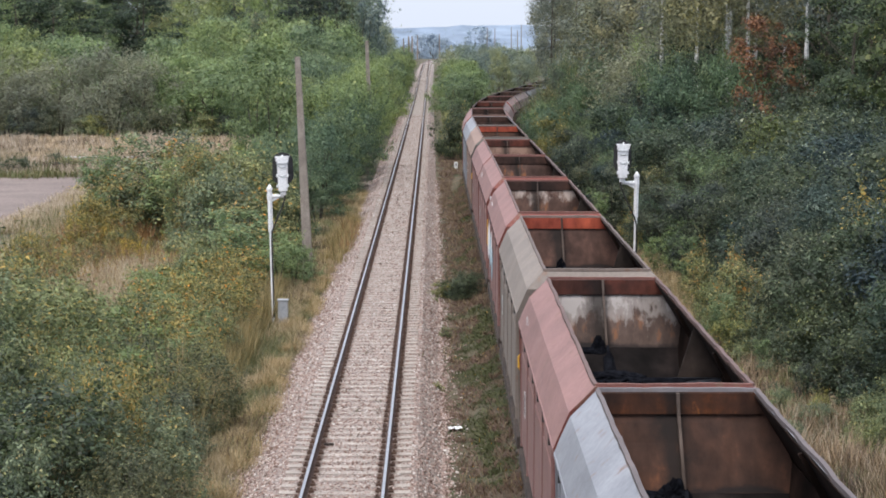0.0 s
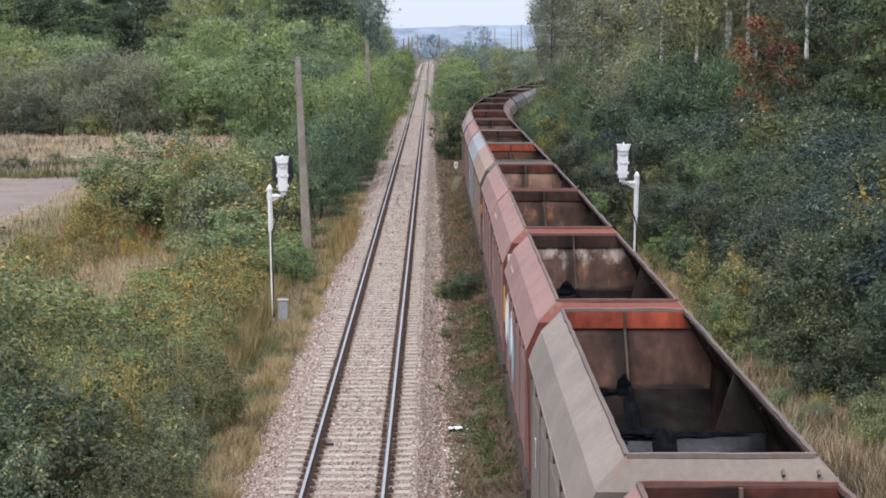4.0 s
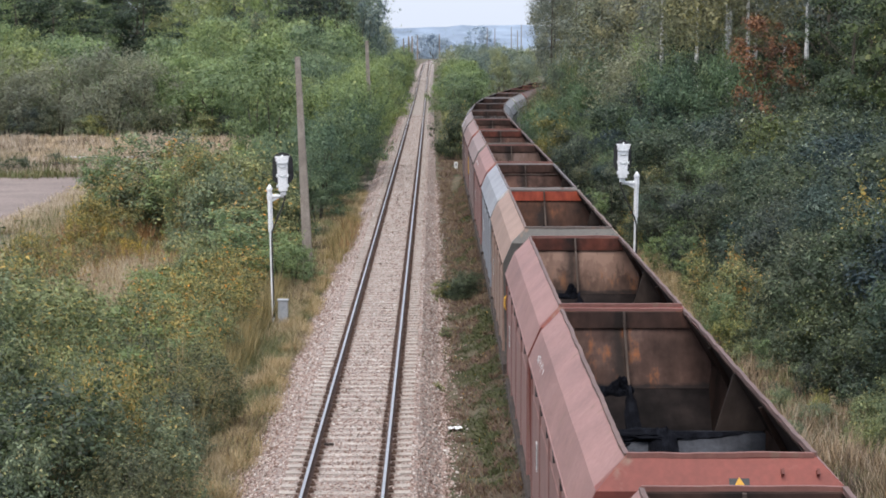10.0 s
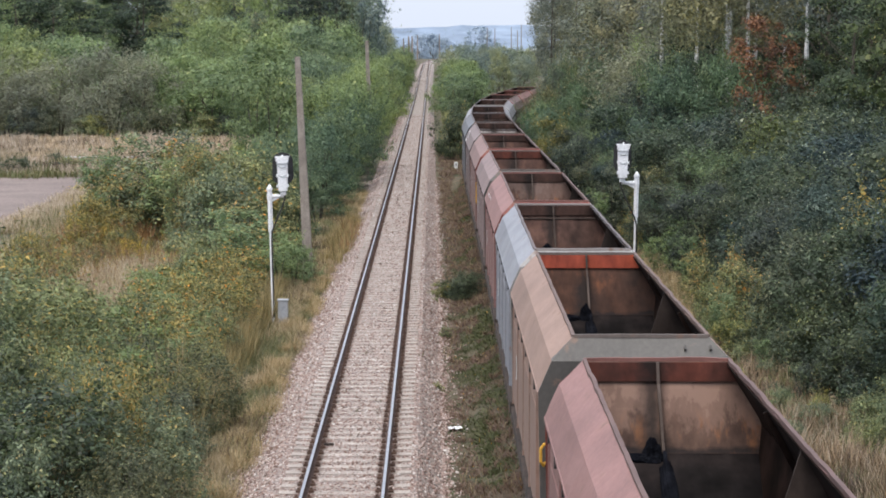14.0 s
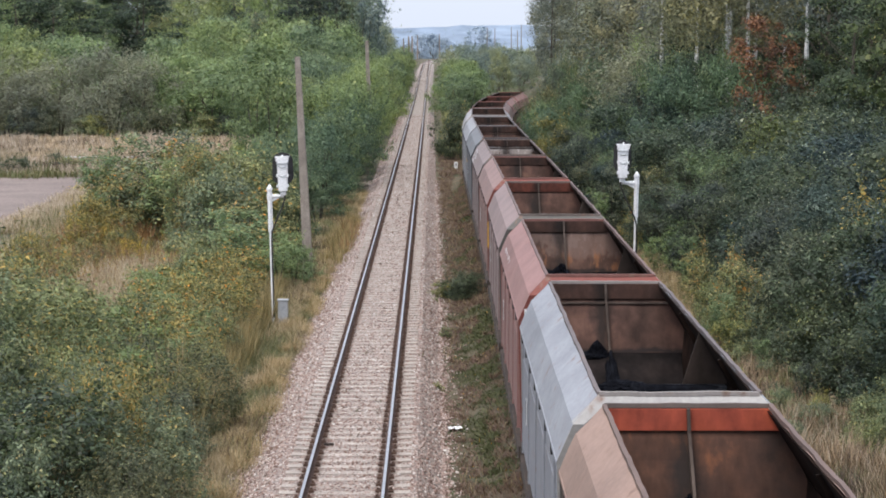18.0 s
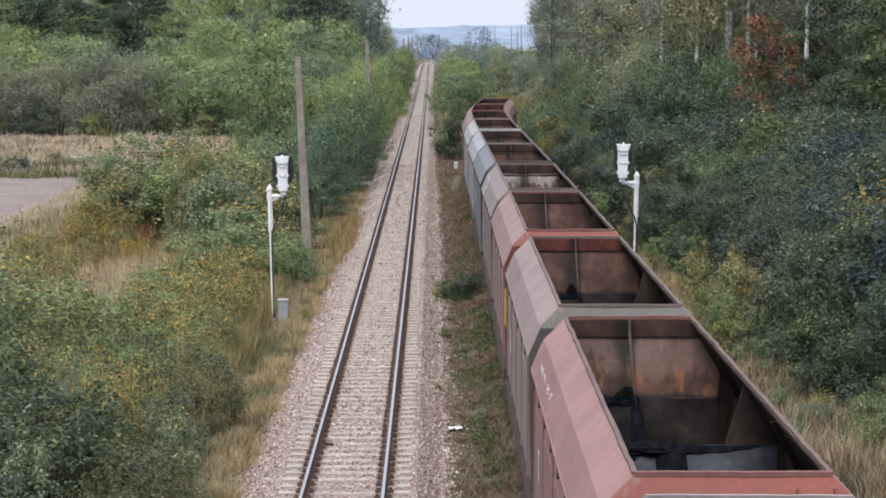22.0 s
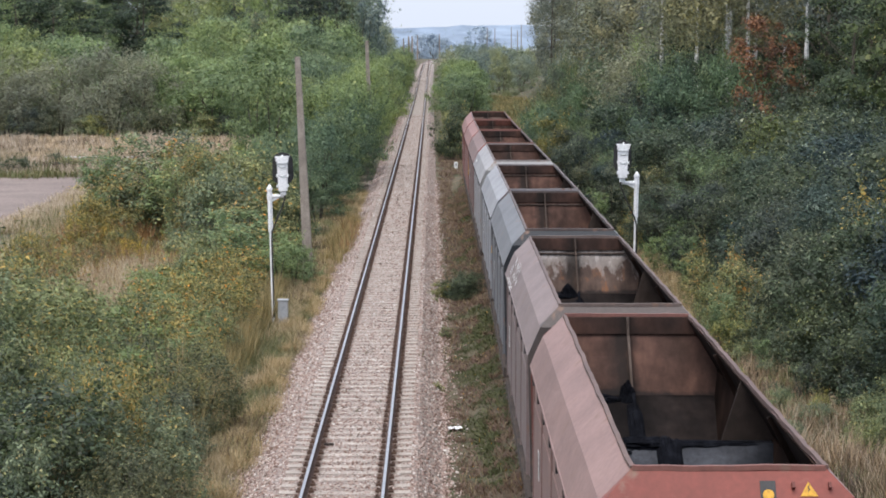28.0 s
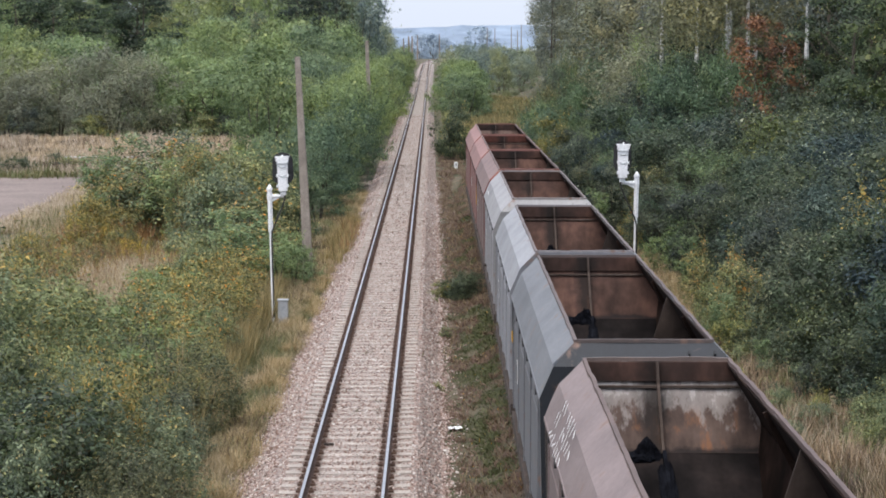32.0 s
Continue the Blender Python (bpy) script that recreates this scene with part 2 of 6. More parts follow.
GREY_BOX = surface("grey_cabinet_paint", (0.3, 0.32, 0.35), (0.38, 0.4, 0.43), (0.45, 0.47, 0.5), 4, 30, 0.6, coord="Object", bump=0.1)
CONCRETE = surface("weathered_concrete_pole", (0.2, 0.17, 0.148), (0.28, 0.24, 0.208), (0.37, 0.325, 0.285), 1.5, 25, 0.92, coord="Object")
SLEEPER = surface("concrete_sleeper", (0.3, 0.265, 0.235), (0.38, 0.335, 0.3), (0.46, 0.41, 0.365), 1.3, 22, 0.9, stain=(0.1, 0.062, 0.046))
WOOD_SLEEPER = surface("old_sleeper", (0.08, 0.065, 0.055), (0.12, 0.1, 0.085), (0.17, 0.145, 0.12), 2, 22, 0.9)
STONE = surface("ballast_bed", (0.2, 0.165, 0.15), (0.3, 0.25, 0.225), (0.4, 0.345, 0.31), 6, 28, 0.95, bump=0.9, dist=0.05, stain=(0.085, 0.05, 0.038))
RAIL_SIDE = surface("rusty_rail_side", (0.06, 0.036, 0.028), (0.1, 0.06, 0.045), (0.14, 0.085, 0.062), 3, 30, 0.85)
RAIL_TOP = surface("polished_rail_head", (0.5, 0.5, 0.53), (0.58, 0.58, 0.6), (0.64, 0.64, 0.67), 1, 30, 0.32, 0.9, bump=0.02)
RAIL_OLD = surface("dull_rail_head", (0.16, 0.12, 0.1), (0.22, 0.17, 0.15), (0.3, 0.25, 0.22), 1, 30, 0.5, 0.6, bump=0.02)
SOIL = surface("weedy_ground", (0.055, 0.065, 0.03), (0.095, 0.085, 0.05), (0.15, 0.115, 0.08), 0.35, 9, 0.98, bump=0.9, dist=0.08)
ROAD = surface("pale_dirt_road", (0.17, 0.135, 0.122), (0.215, 0.17, 0.153), (0.26, 0.21, 0.19), 0.3, 6, 0.95, bump=0.3)
BARK = surface("grey_bark", (0.05, 0.042, 0.035), (0.09, 0.075, 0.06), (0.14, 0.115, 0.09), 3, 18, 0.95, coord="Object")
BARK_RED = surface("reddish_stems", (0.09, 0.05, 0.035), (0.14, 0.08, 0.05), (0.19, 0.12, 0.08), 3, 18, 0.95, coord="Object")
BIRCH = surface("white_birch_bark", (0.2, 0.19, 0.18), (0.68, 0.67, 0.65), (0.82, 0.81, 0.79), 2.2, 9, 0.8, coord="Object")
# No air between: haze is painted into the hills' blue.
HILL = surface("far_hills_haze_painted", (0.19, 0.25, 0.335), (0.215, 0.275, 0.36), (0.24, 0.3, 0.385), 0.004, 0.02, 1.0, bump=0.0)

stone_m, snt, sb = nodes_of("ballast_stones")
sg = snt.nodes.new("ShaderNodeNewGeometry")
sr = ramp_node(snt, sg.outputs["Random Per Island"], [(0, (0.12, 0.085, 0.075)), (0.2, (0.2, 0.12, 0.095)), (0.4, (0.28, 0.2, 0.172)), (0.7, (0.38, 0.295, 0.26)), (0.93, (0.48, 0.42, 0.39)), (1, (0.66, 0.63, 0.6))])
snt.links.new(sr.outputs[0], sb.inputs["Base Color"])
sb.inputs["Roughness"].default_value = 0.92
STONES = stone_m

LEAF_GREEN = leaf_stuff("green_leaves", [(0.1142, 0.1338, 0.071), (0.1484, 0.1703, 0.0872), (0.1849, 0.2037, 0.1064), (0.5021, 0.3449, 0.1216)], sprays=0.9)
# In the dark and bluish leaves the pale last colour includes painted glints.
LEAF_DARK = leaf_stuff("dark_leaves", [(0.032, 0.0464, 0.032), (0.0424, 0.0616, 0.0424), (0.0544, 0.0776, 0.0528), (0.192, 0.2079, 0.152)], sprays=0.55, spread=0.6)
LEAF_BLUE = leaf_stuff("bluish_poplar_leaves", [(0.0348, 0.0502, 0.0425), (0.0464, 0.0641, 0.0548), (0.0603, 0.0804, 0.0696), (0.2318, 0.255, 0.2241)], sprays=0.55, spread=0.6)
LEAF_OLIVE = leaf_stuff("olive_leaves", [(0.0614, 0.0707, 0.0428), (0.0791, 0.0893, 0.0539), (0.0977, 0.106, 0.0651), (0.2976, 0.2604, 0.1395)], sprays=0.55, spread=0.5)
LEAF_GREY = leaf_stuff("grey_willow_leaves", [(0.1056, 0.1254, 0.0603), (0.1424, 0.1607, 0.079), (0.1814, 0.1951, 0.0987), (0.5509, 0.3429, 0.0936)])
LEAF_DULL = leaf_stuff("dull_brownish_leaves", [(0.158, 0.16, 0.1), (0.2, 0.202, 0.126), (0.235, 0.236, 0.148), (0.285, 0.275, 0.17)], sprays=0.5, vary=0.35, spread=0.2)
LEAF_BIRCH = leaf_stuff("dull_birch_leaves", [(0.122, 0.126, 0.09), (0.155, 0.16, 0.113), (0.187, 0.19, 0.133), (0.25, 0.235, 0.15)], sprays=0.5, vary=0.45)
LEAF_YELLOW = leaf_stuff("yellowing_leaves", [(0.1, 0.115, 0.045), (0.18, 0.165, 0.05), (0.34, 0.22, 0.055), (0.5, 0.3, 0.07)])
LEAF_TURNING = leaf_stuff("green_leaves_with_orange_ones", [(0.12, 0.15, 0.06), (0.18, 0.19, 0.075), (0.28, 0.21, 0.07), (0.66, 0.26, 0.05)], spread=0.15)
LEAF_RED = leaf_stuff("rust_red_autumn_leaves", [(0.101, 0.0485, 0.0264), (0.1485, 0.0612, 0.0275), (0.1961, 0.0809, 0.0308), (0.1901, 0.1386, 0.044)], vary=0.8)
LEAF_BRIGHT = leaf_stuff("bright_robinia_leaves", [(0.1197, 0.1645, 0.0685), (0.1523, 0.2056, 0.0835), (0.1878, 0.2416, 0.0968), (0.2944, 0.3084, 0.1267)], sprays=0.45, vary=0.45, spread=0.16)
LEAF_PALE = leaf_stuff("pale_birch_leaves", [(0.1276, 0.132, 0.0924), (0.1672, 0.169, 0.1188), (0.2068, 0.2042, 0.1452), (0.2816, 0.264, 0.176)], sprays=0.5, vary=0.45)
# Haze is painted into these leaves as a paler, bluer green.
LEAF_HAZE = leaf_stuff("scrub_leaves_haze_painted", [(0.14, 0.17, 0.128), (0.168, 0.198, 0.148), (0.19, 0.22, 0.165), (0.24, 0.255, 0.2)], sprays=0.4, vary=0.45)
LEAF_FOREST = leaf_stuff("forest_leaves", [(0.1032, 0.1363, 0.0659), (0.1336, 0.1747, 0.0811), (0.1659, 0.2064, 0.0988), (0.2396, 0.2496, 0.1183)], sprays=0.6, vary=0.7)
LEAF_ALDER = leaf_stuff("alder_leaves", [(0.062, 0.096, 0.05), (0.085, 0.126, 0.066), (0.11, 0.155, 0.084), (0.2, 0.23, 0.12)], sprays=0.7)
LEAF_TEAL = leaf_stuff("bluish_broad_leaves", [(0.0331, 0.0482, 0.0241), (0.0479, 0.0666, 0.0336), (0.0702, 0.0899, 0.0471), (0.2147, 0.2167, 0.0874)], sprays=0.9, rough=0.45, spread=0.2)
LEAF_OAK = leaf_stuff("oak_leaves", [(0.023, 0.037, 0.017), (0.032, 0.05, 0.024), (0.043, 0.064, 0.031), (0.12, 0.14, 0.06)], sprays=0.55, spread=0.4)
LEAF_PINE = leaf_stuff("pine_needles", [(0.016, 0.027, 0.018), (0.026, 0.04, 0.026), (0.038, 0.055, 0.034), (0.06, 0.075, 0.045)])
# The farthest leaves have the blue-grey of haze as base colour.
LEAF_FAR = leaf_stuff("far_foliage_haze_painted", [(0.26, 0.32, 0.37), (0.29, 0.35, 0.4), (0.32, 0.38, 0.43), (0.34, 0.4, 0.44)], vary=0.45, spread=0.08)
GRASS_DRY = leaf_stuff("dry_grass", [(0.26, 0.2, 0.125), (0.38, 0.305, 0.205), (0.46, 0.385, 0.275), (0.54, 0.47, 0.36)], spread=0.1, plain=True)
FIELD = leaf_stuff("bleached_field_grass", [(0.34, 0.26, 0.185), (0.46, 0.365, 0.27), (0.54, 0.44, 0.34), (0.62, 0.52, 0.42)], spread=0.1, plain=True)
GRASS_TAN = leaf_stuff("tan_grass", [(0.24, 0.185, 0.1), (0.34, 0.26, 0.145), (0.42, 0.325, 0.19), (0.5, 0.4, 0.26)], spread=0.1, plain=True)
GRASS_SAND = leaf_stuff("reddish_straw_grass", [(0.2, 0.138, 0.085), (0.28, 0.198, 0.125), (0.36, 0.265, 0.175), (0.45, 0.345, 0.245)], spread=0.1, plain=True)
GRASS_GREEN = leaf_stuff("green_grass", [(0.085, 0.1, 0.038), (0.135, 0.145, 0.055), (0.19, 0.185, 0.08), (0.28, 0.24, 0.12)], spread=0.1, plain=True)
GOLDEN = leaf_stuff("golden_weeds", [(0.19, 0.165, 0.075), (0.28, 0.225, 0.1), (0.36, 0.275, 0.125), (0.48, 0.37, 0.18)], spread=0.1, plain=True)
MOSS = leaf_stuff("mossy_weeds", [(0.0426, 0.0558, 0.0197), (0.0656, 0.0787, 0.0279), (0.0902, 0.1, 0.0377), (0.1476, 0.1353, 0.0615)], spread=0.1, plain=True)
WEED_GREEN = leaf_stuff("green_weeds", [(0.05, 0.07, 0.03), (0.08, 0.1, 0.042), (0.115, 0.13, 0.06), (0.2, 0.17, 0.08)], spread=0.1, plain=True)
GOLDENROD = leaf_stuff("goldenrod", [(0.22, 0.19, 0.05), (0.36, 0.27, 0.05), (0.5, 0.35, 0.06), (0.58, 0.42, 0.1)], spread=0.1, plain=True)
WEED_RUST = leaf_stuff("rust_brown_weeds", [(0.16, 0.09, 0.045), (0.24, 0.135, 0.06), (0.32, 0.18, 0.085), (0.4, 0.26, 0.13)], spread=0.1, plain=True)
WEED_BROWN = leaf_stuff("faded_brown_weeds", [(0.1097, 0.0674, 0.0513), (0.1479, 0.0916, 0.0696), (0.1908, 0.1227, 0.0936), (0.1622, 0.1296, 0.0662)], spread=0.1, plain=True)
WEED_RED = leaf_stuff("brown_weeds", [(0.0645, 0.043, 0.0318), (0.0946, 0.0636, 0.0464), (0.129, 0.086, 0.0619), (0.0946, 0.0946, 0.043)], spread=0.1, plain=True)

# ---------------------------------------------------------------- mesh helpers
def mesh_of(name, bm, *materials):
    me = bpy.data.meshes.new(name)
    bm.to_mesh(me)
    bm.free()
    for m in materials:
        me.materials.append(m)
    return me


def part(name, bm, material, parent, label=""):
    """Links a bmesh, or a finished mesh, as one mesh object under a thing or a part."""
    me = bm if isinstance(bm, bpy.types.Mesh) else mesh_of(name, bm, material)
    ob = new(name, me)
    ob.parent = parent
    return tagged(ob, label)


def box(bm, x0, x1, y0, y1, z0, z1, bevel=0.0):
    vs = [bm.verts.new(p) for p in ((x0, y0, z0), (x1, y0, z0), (x1, y1, z0), (x0, y1, z0), (x0, y0, z1), (x1, y0, z1), (x1, y1, z1), (x0, y1, z1))]
    fs = [bm.faces.new([vs[i] for i in q]) for q in ((3, 2, 1, 0), (4, 5, 6, 7), (0, 1, 5, 4), (1, 2, 6, 5), (2, 3, 7, 6), (3, 0, 4, 7))]
    if bevel:
        bmesh.ops.bevel(bm, geom=list({e for f in fs for e in f.edges}), offset=bevel, segments=1, affect="EDGES")
    return bm


def prism(bm, pts, axis, a, b):
    """A closed outline drawn in the plane across the axis, run from a to b along it."""
    def at(p, w):
        return {"x": (w, p[0], p[1]), "y": (p[0], w, p[1]), "z": (p[0], p[1], w)}[axis]
    lo, hi = [bm.verts.new(at(p, a)) for p in pts], [bm.verts.new(at(p, b)) for p in pts]
    n = len(pts)
    for i in range(n):
        bm.faces.new((lo[i], lo[(i + 1) % n], hi[(i + 1) % n], hi[i]))
    bm.faces.new(lo[::-1])
    bm.faces.new(hi)
    bmesh.ops.recalc_face_normals(bm, faces=bm.faces[:])
    return bm


def tube(bm, a, b, r0, r1=None, n=8):
    a, b = Vector(a), Vector(b)
    r0, r1 = float(r0), float(r0 if r1 is None else r1)
    d = (b - a).normalized()
    u = d.orthogonal().normalized()
    v = d.cross(u)
    rings = [[bm.verts.new(p + r * (math.cos(6.28319 * i / n) * u + math.sin(6.28319 * i / n) * v)) for i in range(n)] for p, r in ((a, r0), (b, r1))]
    for i in range(n):
        bm.faces.new((rings[0][i], rings[0][(i + 1) % n], rings[1][(i + 1) % n], rings[1][i]))
    bm.faces.new(rings[0][::-1])
    bm.faces.new(rings[1])
    return bm


def bent_tube(bm, pts, r, n=6, closed=False):
    """One round bar bent along a line of points."""
    pts = [Vector(p) for p in pts]
    rings = []
    for i, p in enumerate(pts):
        a = pts[i - 1] if i or closed else p
        b = pts[(i + 1) % len(pts)] if i + 1 < len(pts) or closed else p
        d = (b - a).normalized()
        u = d.cross(Vector((0.31, 0.93, 0.17))).normalized()
        v = d.cross(u)
        rings.append([bm.verts.new(p + r * (math.cos(6.28319 * k / n) * u + math.sin(6.28319 * k / n) * v)) for k in range(n)])
    for p, q in zip(rings, rings[1:] + (rings[:1] if closed else [])):
        for k in range(n):
            bm.faces.new((p[k], p[(k + 1) % n], q[(k + 1) % n], q[k]))
    if not closed:
        bm.faces.new(rings[0][::-1])
        bm.faces.new(rings[-1])
    bmesh.ops.recalc_face_normals(bm, faces=bm.faces[:])
    return bm


def raw_mesh(name, verts, faces, material):
    me = bpy.data.meshes.new(name)
    me.from_pydata(np.asarray(verts).tolist(), [], np.asarray(faces).tolist() if not isinstance(faces, list) else faces)
    me.materials.append(material)
    return me


def quads(name, centre, u, v, material):
    """Many separate four-cornered blades or leaves in one mesh."""
    n = len(centre)
    co = np.empty((n, 4, 3))
    co[:, 0], co[:, 1], co[:, 2], co[:, 3] = centre - u, centre + v, centre + u, centre - v
    me = bpy.data.meshes.new(name)
    me.vertices.add(4 * n)
    me.loops.add(4 * n)
    me.polygons.add(n)
    me.vertices.foreach_set("co", co.ravel())
    me.loops.foreach_set("vertex_index", np.arange(4 * n, dtype=np.int32))
    me.polygons.foreach_set("loop_start", np.arange(0, 4 * n, 4, dtype=np.int32))
    me.update(calc_edges=True)
    me.materials.append(material)
    return me


def tris(name, centre, u, v, material):
    """Many separate three-cornered leaves in one mesh."""
    n = len(centre)
    co = np.empty((n, 3, 3))
    co[:, 0], co[:, 1], co[:, 2] = centre - u * 1.1, centre + u * 0.7 + v, centre + u * 0.7 - v
    me = bpy.data.meshes.new(name)
    me.vertices.add(3 * n)
    me.loops.add(3 * n)
    me.polygons.add(n)
    me.vertices.foreach_set("co", co.ravel())
    me.loops.foreach_set("vertex_index", np.arange(3 * n, dtype=np.int32))
    me.polygons.foreach_set("loop_start", np.arange(0, 3 * n, 3, dtype=np.int32))
    me.update(calc_edges=True)
    me.materials.append(material)
    return me


def smooth(a, b, v):
    w = min(1, max(0, (v - a) / (b - a)))
    return w * w * (3 - 2 * w)

# ---------------------------------------------------------------- plan
MAIN = -1.65          # centre line of the clear track
HALF = 0.745          # rail centre from track centre


def rise(y):
    return 1.7 * smooth(240, 640, y) - 9 * smooth(640, 1500, y)


def main_x(y):
    return MAIN + 0.5 * smooth(380, 620, y) + max(0, y - 560) ** 2 * 0.0003


def siding_x(y):
    """Centre line of the loaded siding, and its slope."""
    if y < 60:
        return 2.85 + 0.0047 * (y - 20), 0.0047
    if y < 108:
        return 3.04, 0.0
    if y < 160:
        return 3.04 + (y - 108) ** 2 / 840, (y - 108) / 420
    return 3.04 + 52 ** 2 / 840 + (y - 160) * 52 / 420, 52 / 420


def ground_z(x, y):
    z = -0.58 - 0.45 * smooth(4.3, 8, -x) - 0.25 * smooth(6.5, 11, x)
    z += 0.05 * noise.noise((x * 0.4, y * 0.4, 0)) * smooth(2.4, 4, abs(x - MAIN))
    if -40 < y < 300:
        z += 0.36 * smooth(2.1, 1.2, abs(x - siding_x(y)[0])) if x > -0.5 else 0
    return z + rise(y)


def ground():
    xs = np.concatenate([-np.geomspace(3000, 20, 22), np.arange(-18, 20, 1.0), np.geomspace(20, 3000, 22)])
    ys = np.concatenate([np.geomspace(600, 22, 10) * -1, np.arange(-20, 220, 2.5), np.geomspace(225, 4600, 60)])
    nx = len(xs)
    vs = [(x, y, ground_z(x, y)) for y in ys for x in xs]
    fs = [(j * nx + i, j * nx + i + 1, (j + 1) * nx + i + 1, (j + 1) * nx + i) for j in range(len(ys) - 1) for i in range(nx - 1)]
    g = new("ground", raw_mesh("ground", vs, fs, SOIL))
    tagged(g, "weedy brown and green open ground", "ground", kind="structure")


def strip(name, xf, prof, ys, material, parent):
    """A constant outline carried along a line xf(y)."""
    n = len(prof)
    vs = [(xf(y) + p[0], y, p[1] + rise(y)) for y in ys for p in prof]
    fs = [(j * n + i, j * n + (i + 1) % n, (j + 1) * n + (i + 1) % n, (j + 1) * n + i) for j in range(len(ys) - 1) for i in range(n)]
    me = raw_mesh(name, vs, fs, material)
    bm = bmesh.new()
    bm.from_mesh(me)
    bmesh.ops.recalc_face_normals(bm, faces=bm.faces[:])
    bm.to_mesh(me)
    bm.free()
    return part(name, me, material, parent)


def rail_line(name, xf, parent, head, end=760):
    ys = np.concatenate([np.arange(-30, 240, 6.0), np.arange(240, end, 12.0)])
    r = strip(name, xf, [(-0.07, -0.17), (0.07, -0.17), (0.07, -0.155), (0.012, -0.13), (0.012, -0.045), (0.034, -0.035), (0.034, -0.004), (-0.034, -0.004), (-0.034, -0.035), (-0.012, -0.045), (-0.012, -0.13), (-0.07, -0.155)], ys, RAIL_SIDE, parent)
    strip("running_surface", xf, [(-0.03, -0.006), (0.03, -0.006), (0.026, 0.0), (-0.026, 0.0)], ys, head, r)


def sleeper_mesh(mat, wide=0.26):
    bm = bmesh.new()
    prism(bm, [(-1.25, -0.26), (1.25, -0.26), (1.23, -0.165), (0.45, -0.185), (-0.45, -0.185), (-1.23, -0.165)], "y", -wide / 2, wide / 2)
    return mesh_of("sleeper", bm, mat)


def main_track():
    t = tagged(new("main_track"), "straight railway track on concrete sleepers with polished rails", "railway track", kind="structure")
    ys = np.concatenate([np.arange(-30, 240, 5.0), np.arange(240, 760, 12.0)])
    strip("ballast_bed", main_x, [(-2.25, -0.7), (2.05, -0.7), (1.35, -0.192), (-1.45, -0.192)], ys, STONE, t)
    for side in (-1, 1):
        rail_line("rail", lambda y: main_x(y) + side * HALF, t, RAIL_TOP)
    return t


def siding_track():
    t = tagged(new("siding_track"), "rusty overgrown siding track beneath the coal wagons", "railway track", kind="structure")
    for side in (-1, 1):
        rail_line("rail", lambda y: siding_x(y)[0] + side * HALF, t, RAIL_OLD, 260)
    return t


ground()
MAIN_TRACK = main_track()
SIDING = siding_track()
bm = bmesh.new()
prism(bm, [(-60, 100), (-21.5, 103), (-22.0, 130), (-21, 139), (-60, 137)], "z", -1.2, -0.97)
tagged(new("road", mesh_of("road", bm, ROAD)), "pale packed dirt road beside the field", "road", kind="structure")

# ---------------------------------------------------------------- wagons
LEN = 11.07           # length of a hopper's opening
SPEED = 4.138
OUT = [(0.93, 4.19), (1.245, 3.87), (1.43, 3.44)]
HIP = 0.22            # how far the sloping end stands out


def wavy(bm, amount, seed):
    for v in bm.verts:
        k = noise.noise((v.co.x * 0.4 + seed, v.co.y * 0.9, seed * 3.1))
        k2 = noise.noise((v.co.x * 2.3 + seed, v.co.y * 2.6, 5.0 + seed))
        v.co.z += amount * (0.7 * k + 0.5 * k2)
        v.co.x += amount * 0.6 * k2


def long_bar(x0, x1, z0, z1, y0, y1, n, amount, seed):
    bm = bmesh.new()
    rows = [[bm.verts.new((x, y0 + (y1 - y0) * i / n, z)) for x, z in ((x0, z0), (x1, z0), (x1, z1), (x0, z1))] for i in range(n + 1)]
    for a, b in zip(rows, rows[1:]):
        for k in range(4):
            bm.faces.new((a[k], a[(k + 1) % 4], b[(k + 1) % 4], b[k]))
    bm.faces.new(rows[0][::-1])
    bm.faces.new(rows[-1])
    wavy(bm, amount, seed)
    bmesh.ops.recalc_face_normals(bm, faces=bm.faces[:])
    return bm


def cross_bar(y0, y1, z0, z1, x0, x1, n, amount, seed):
    bm = long_bar(y0, y1, z0, z1, x0, x1, n, 0, 0)
    for v in bm.verts:
        v.co.x, v.co.y = v.co.y, v.co.x
        v.co.z += amount * (noise.noise((v.co.x * 1.3, seed, 0)) + 0.5 * noise.noise((v.co.x * 4, seed, 2)))
        v.co.y += amount * 0.5 * noise.noise((v.co.x * 2, seed, 7))
    bmesh.ops.recalc_face_normals(bm, faces=bm.faces[:])
    return bm


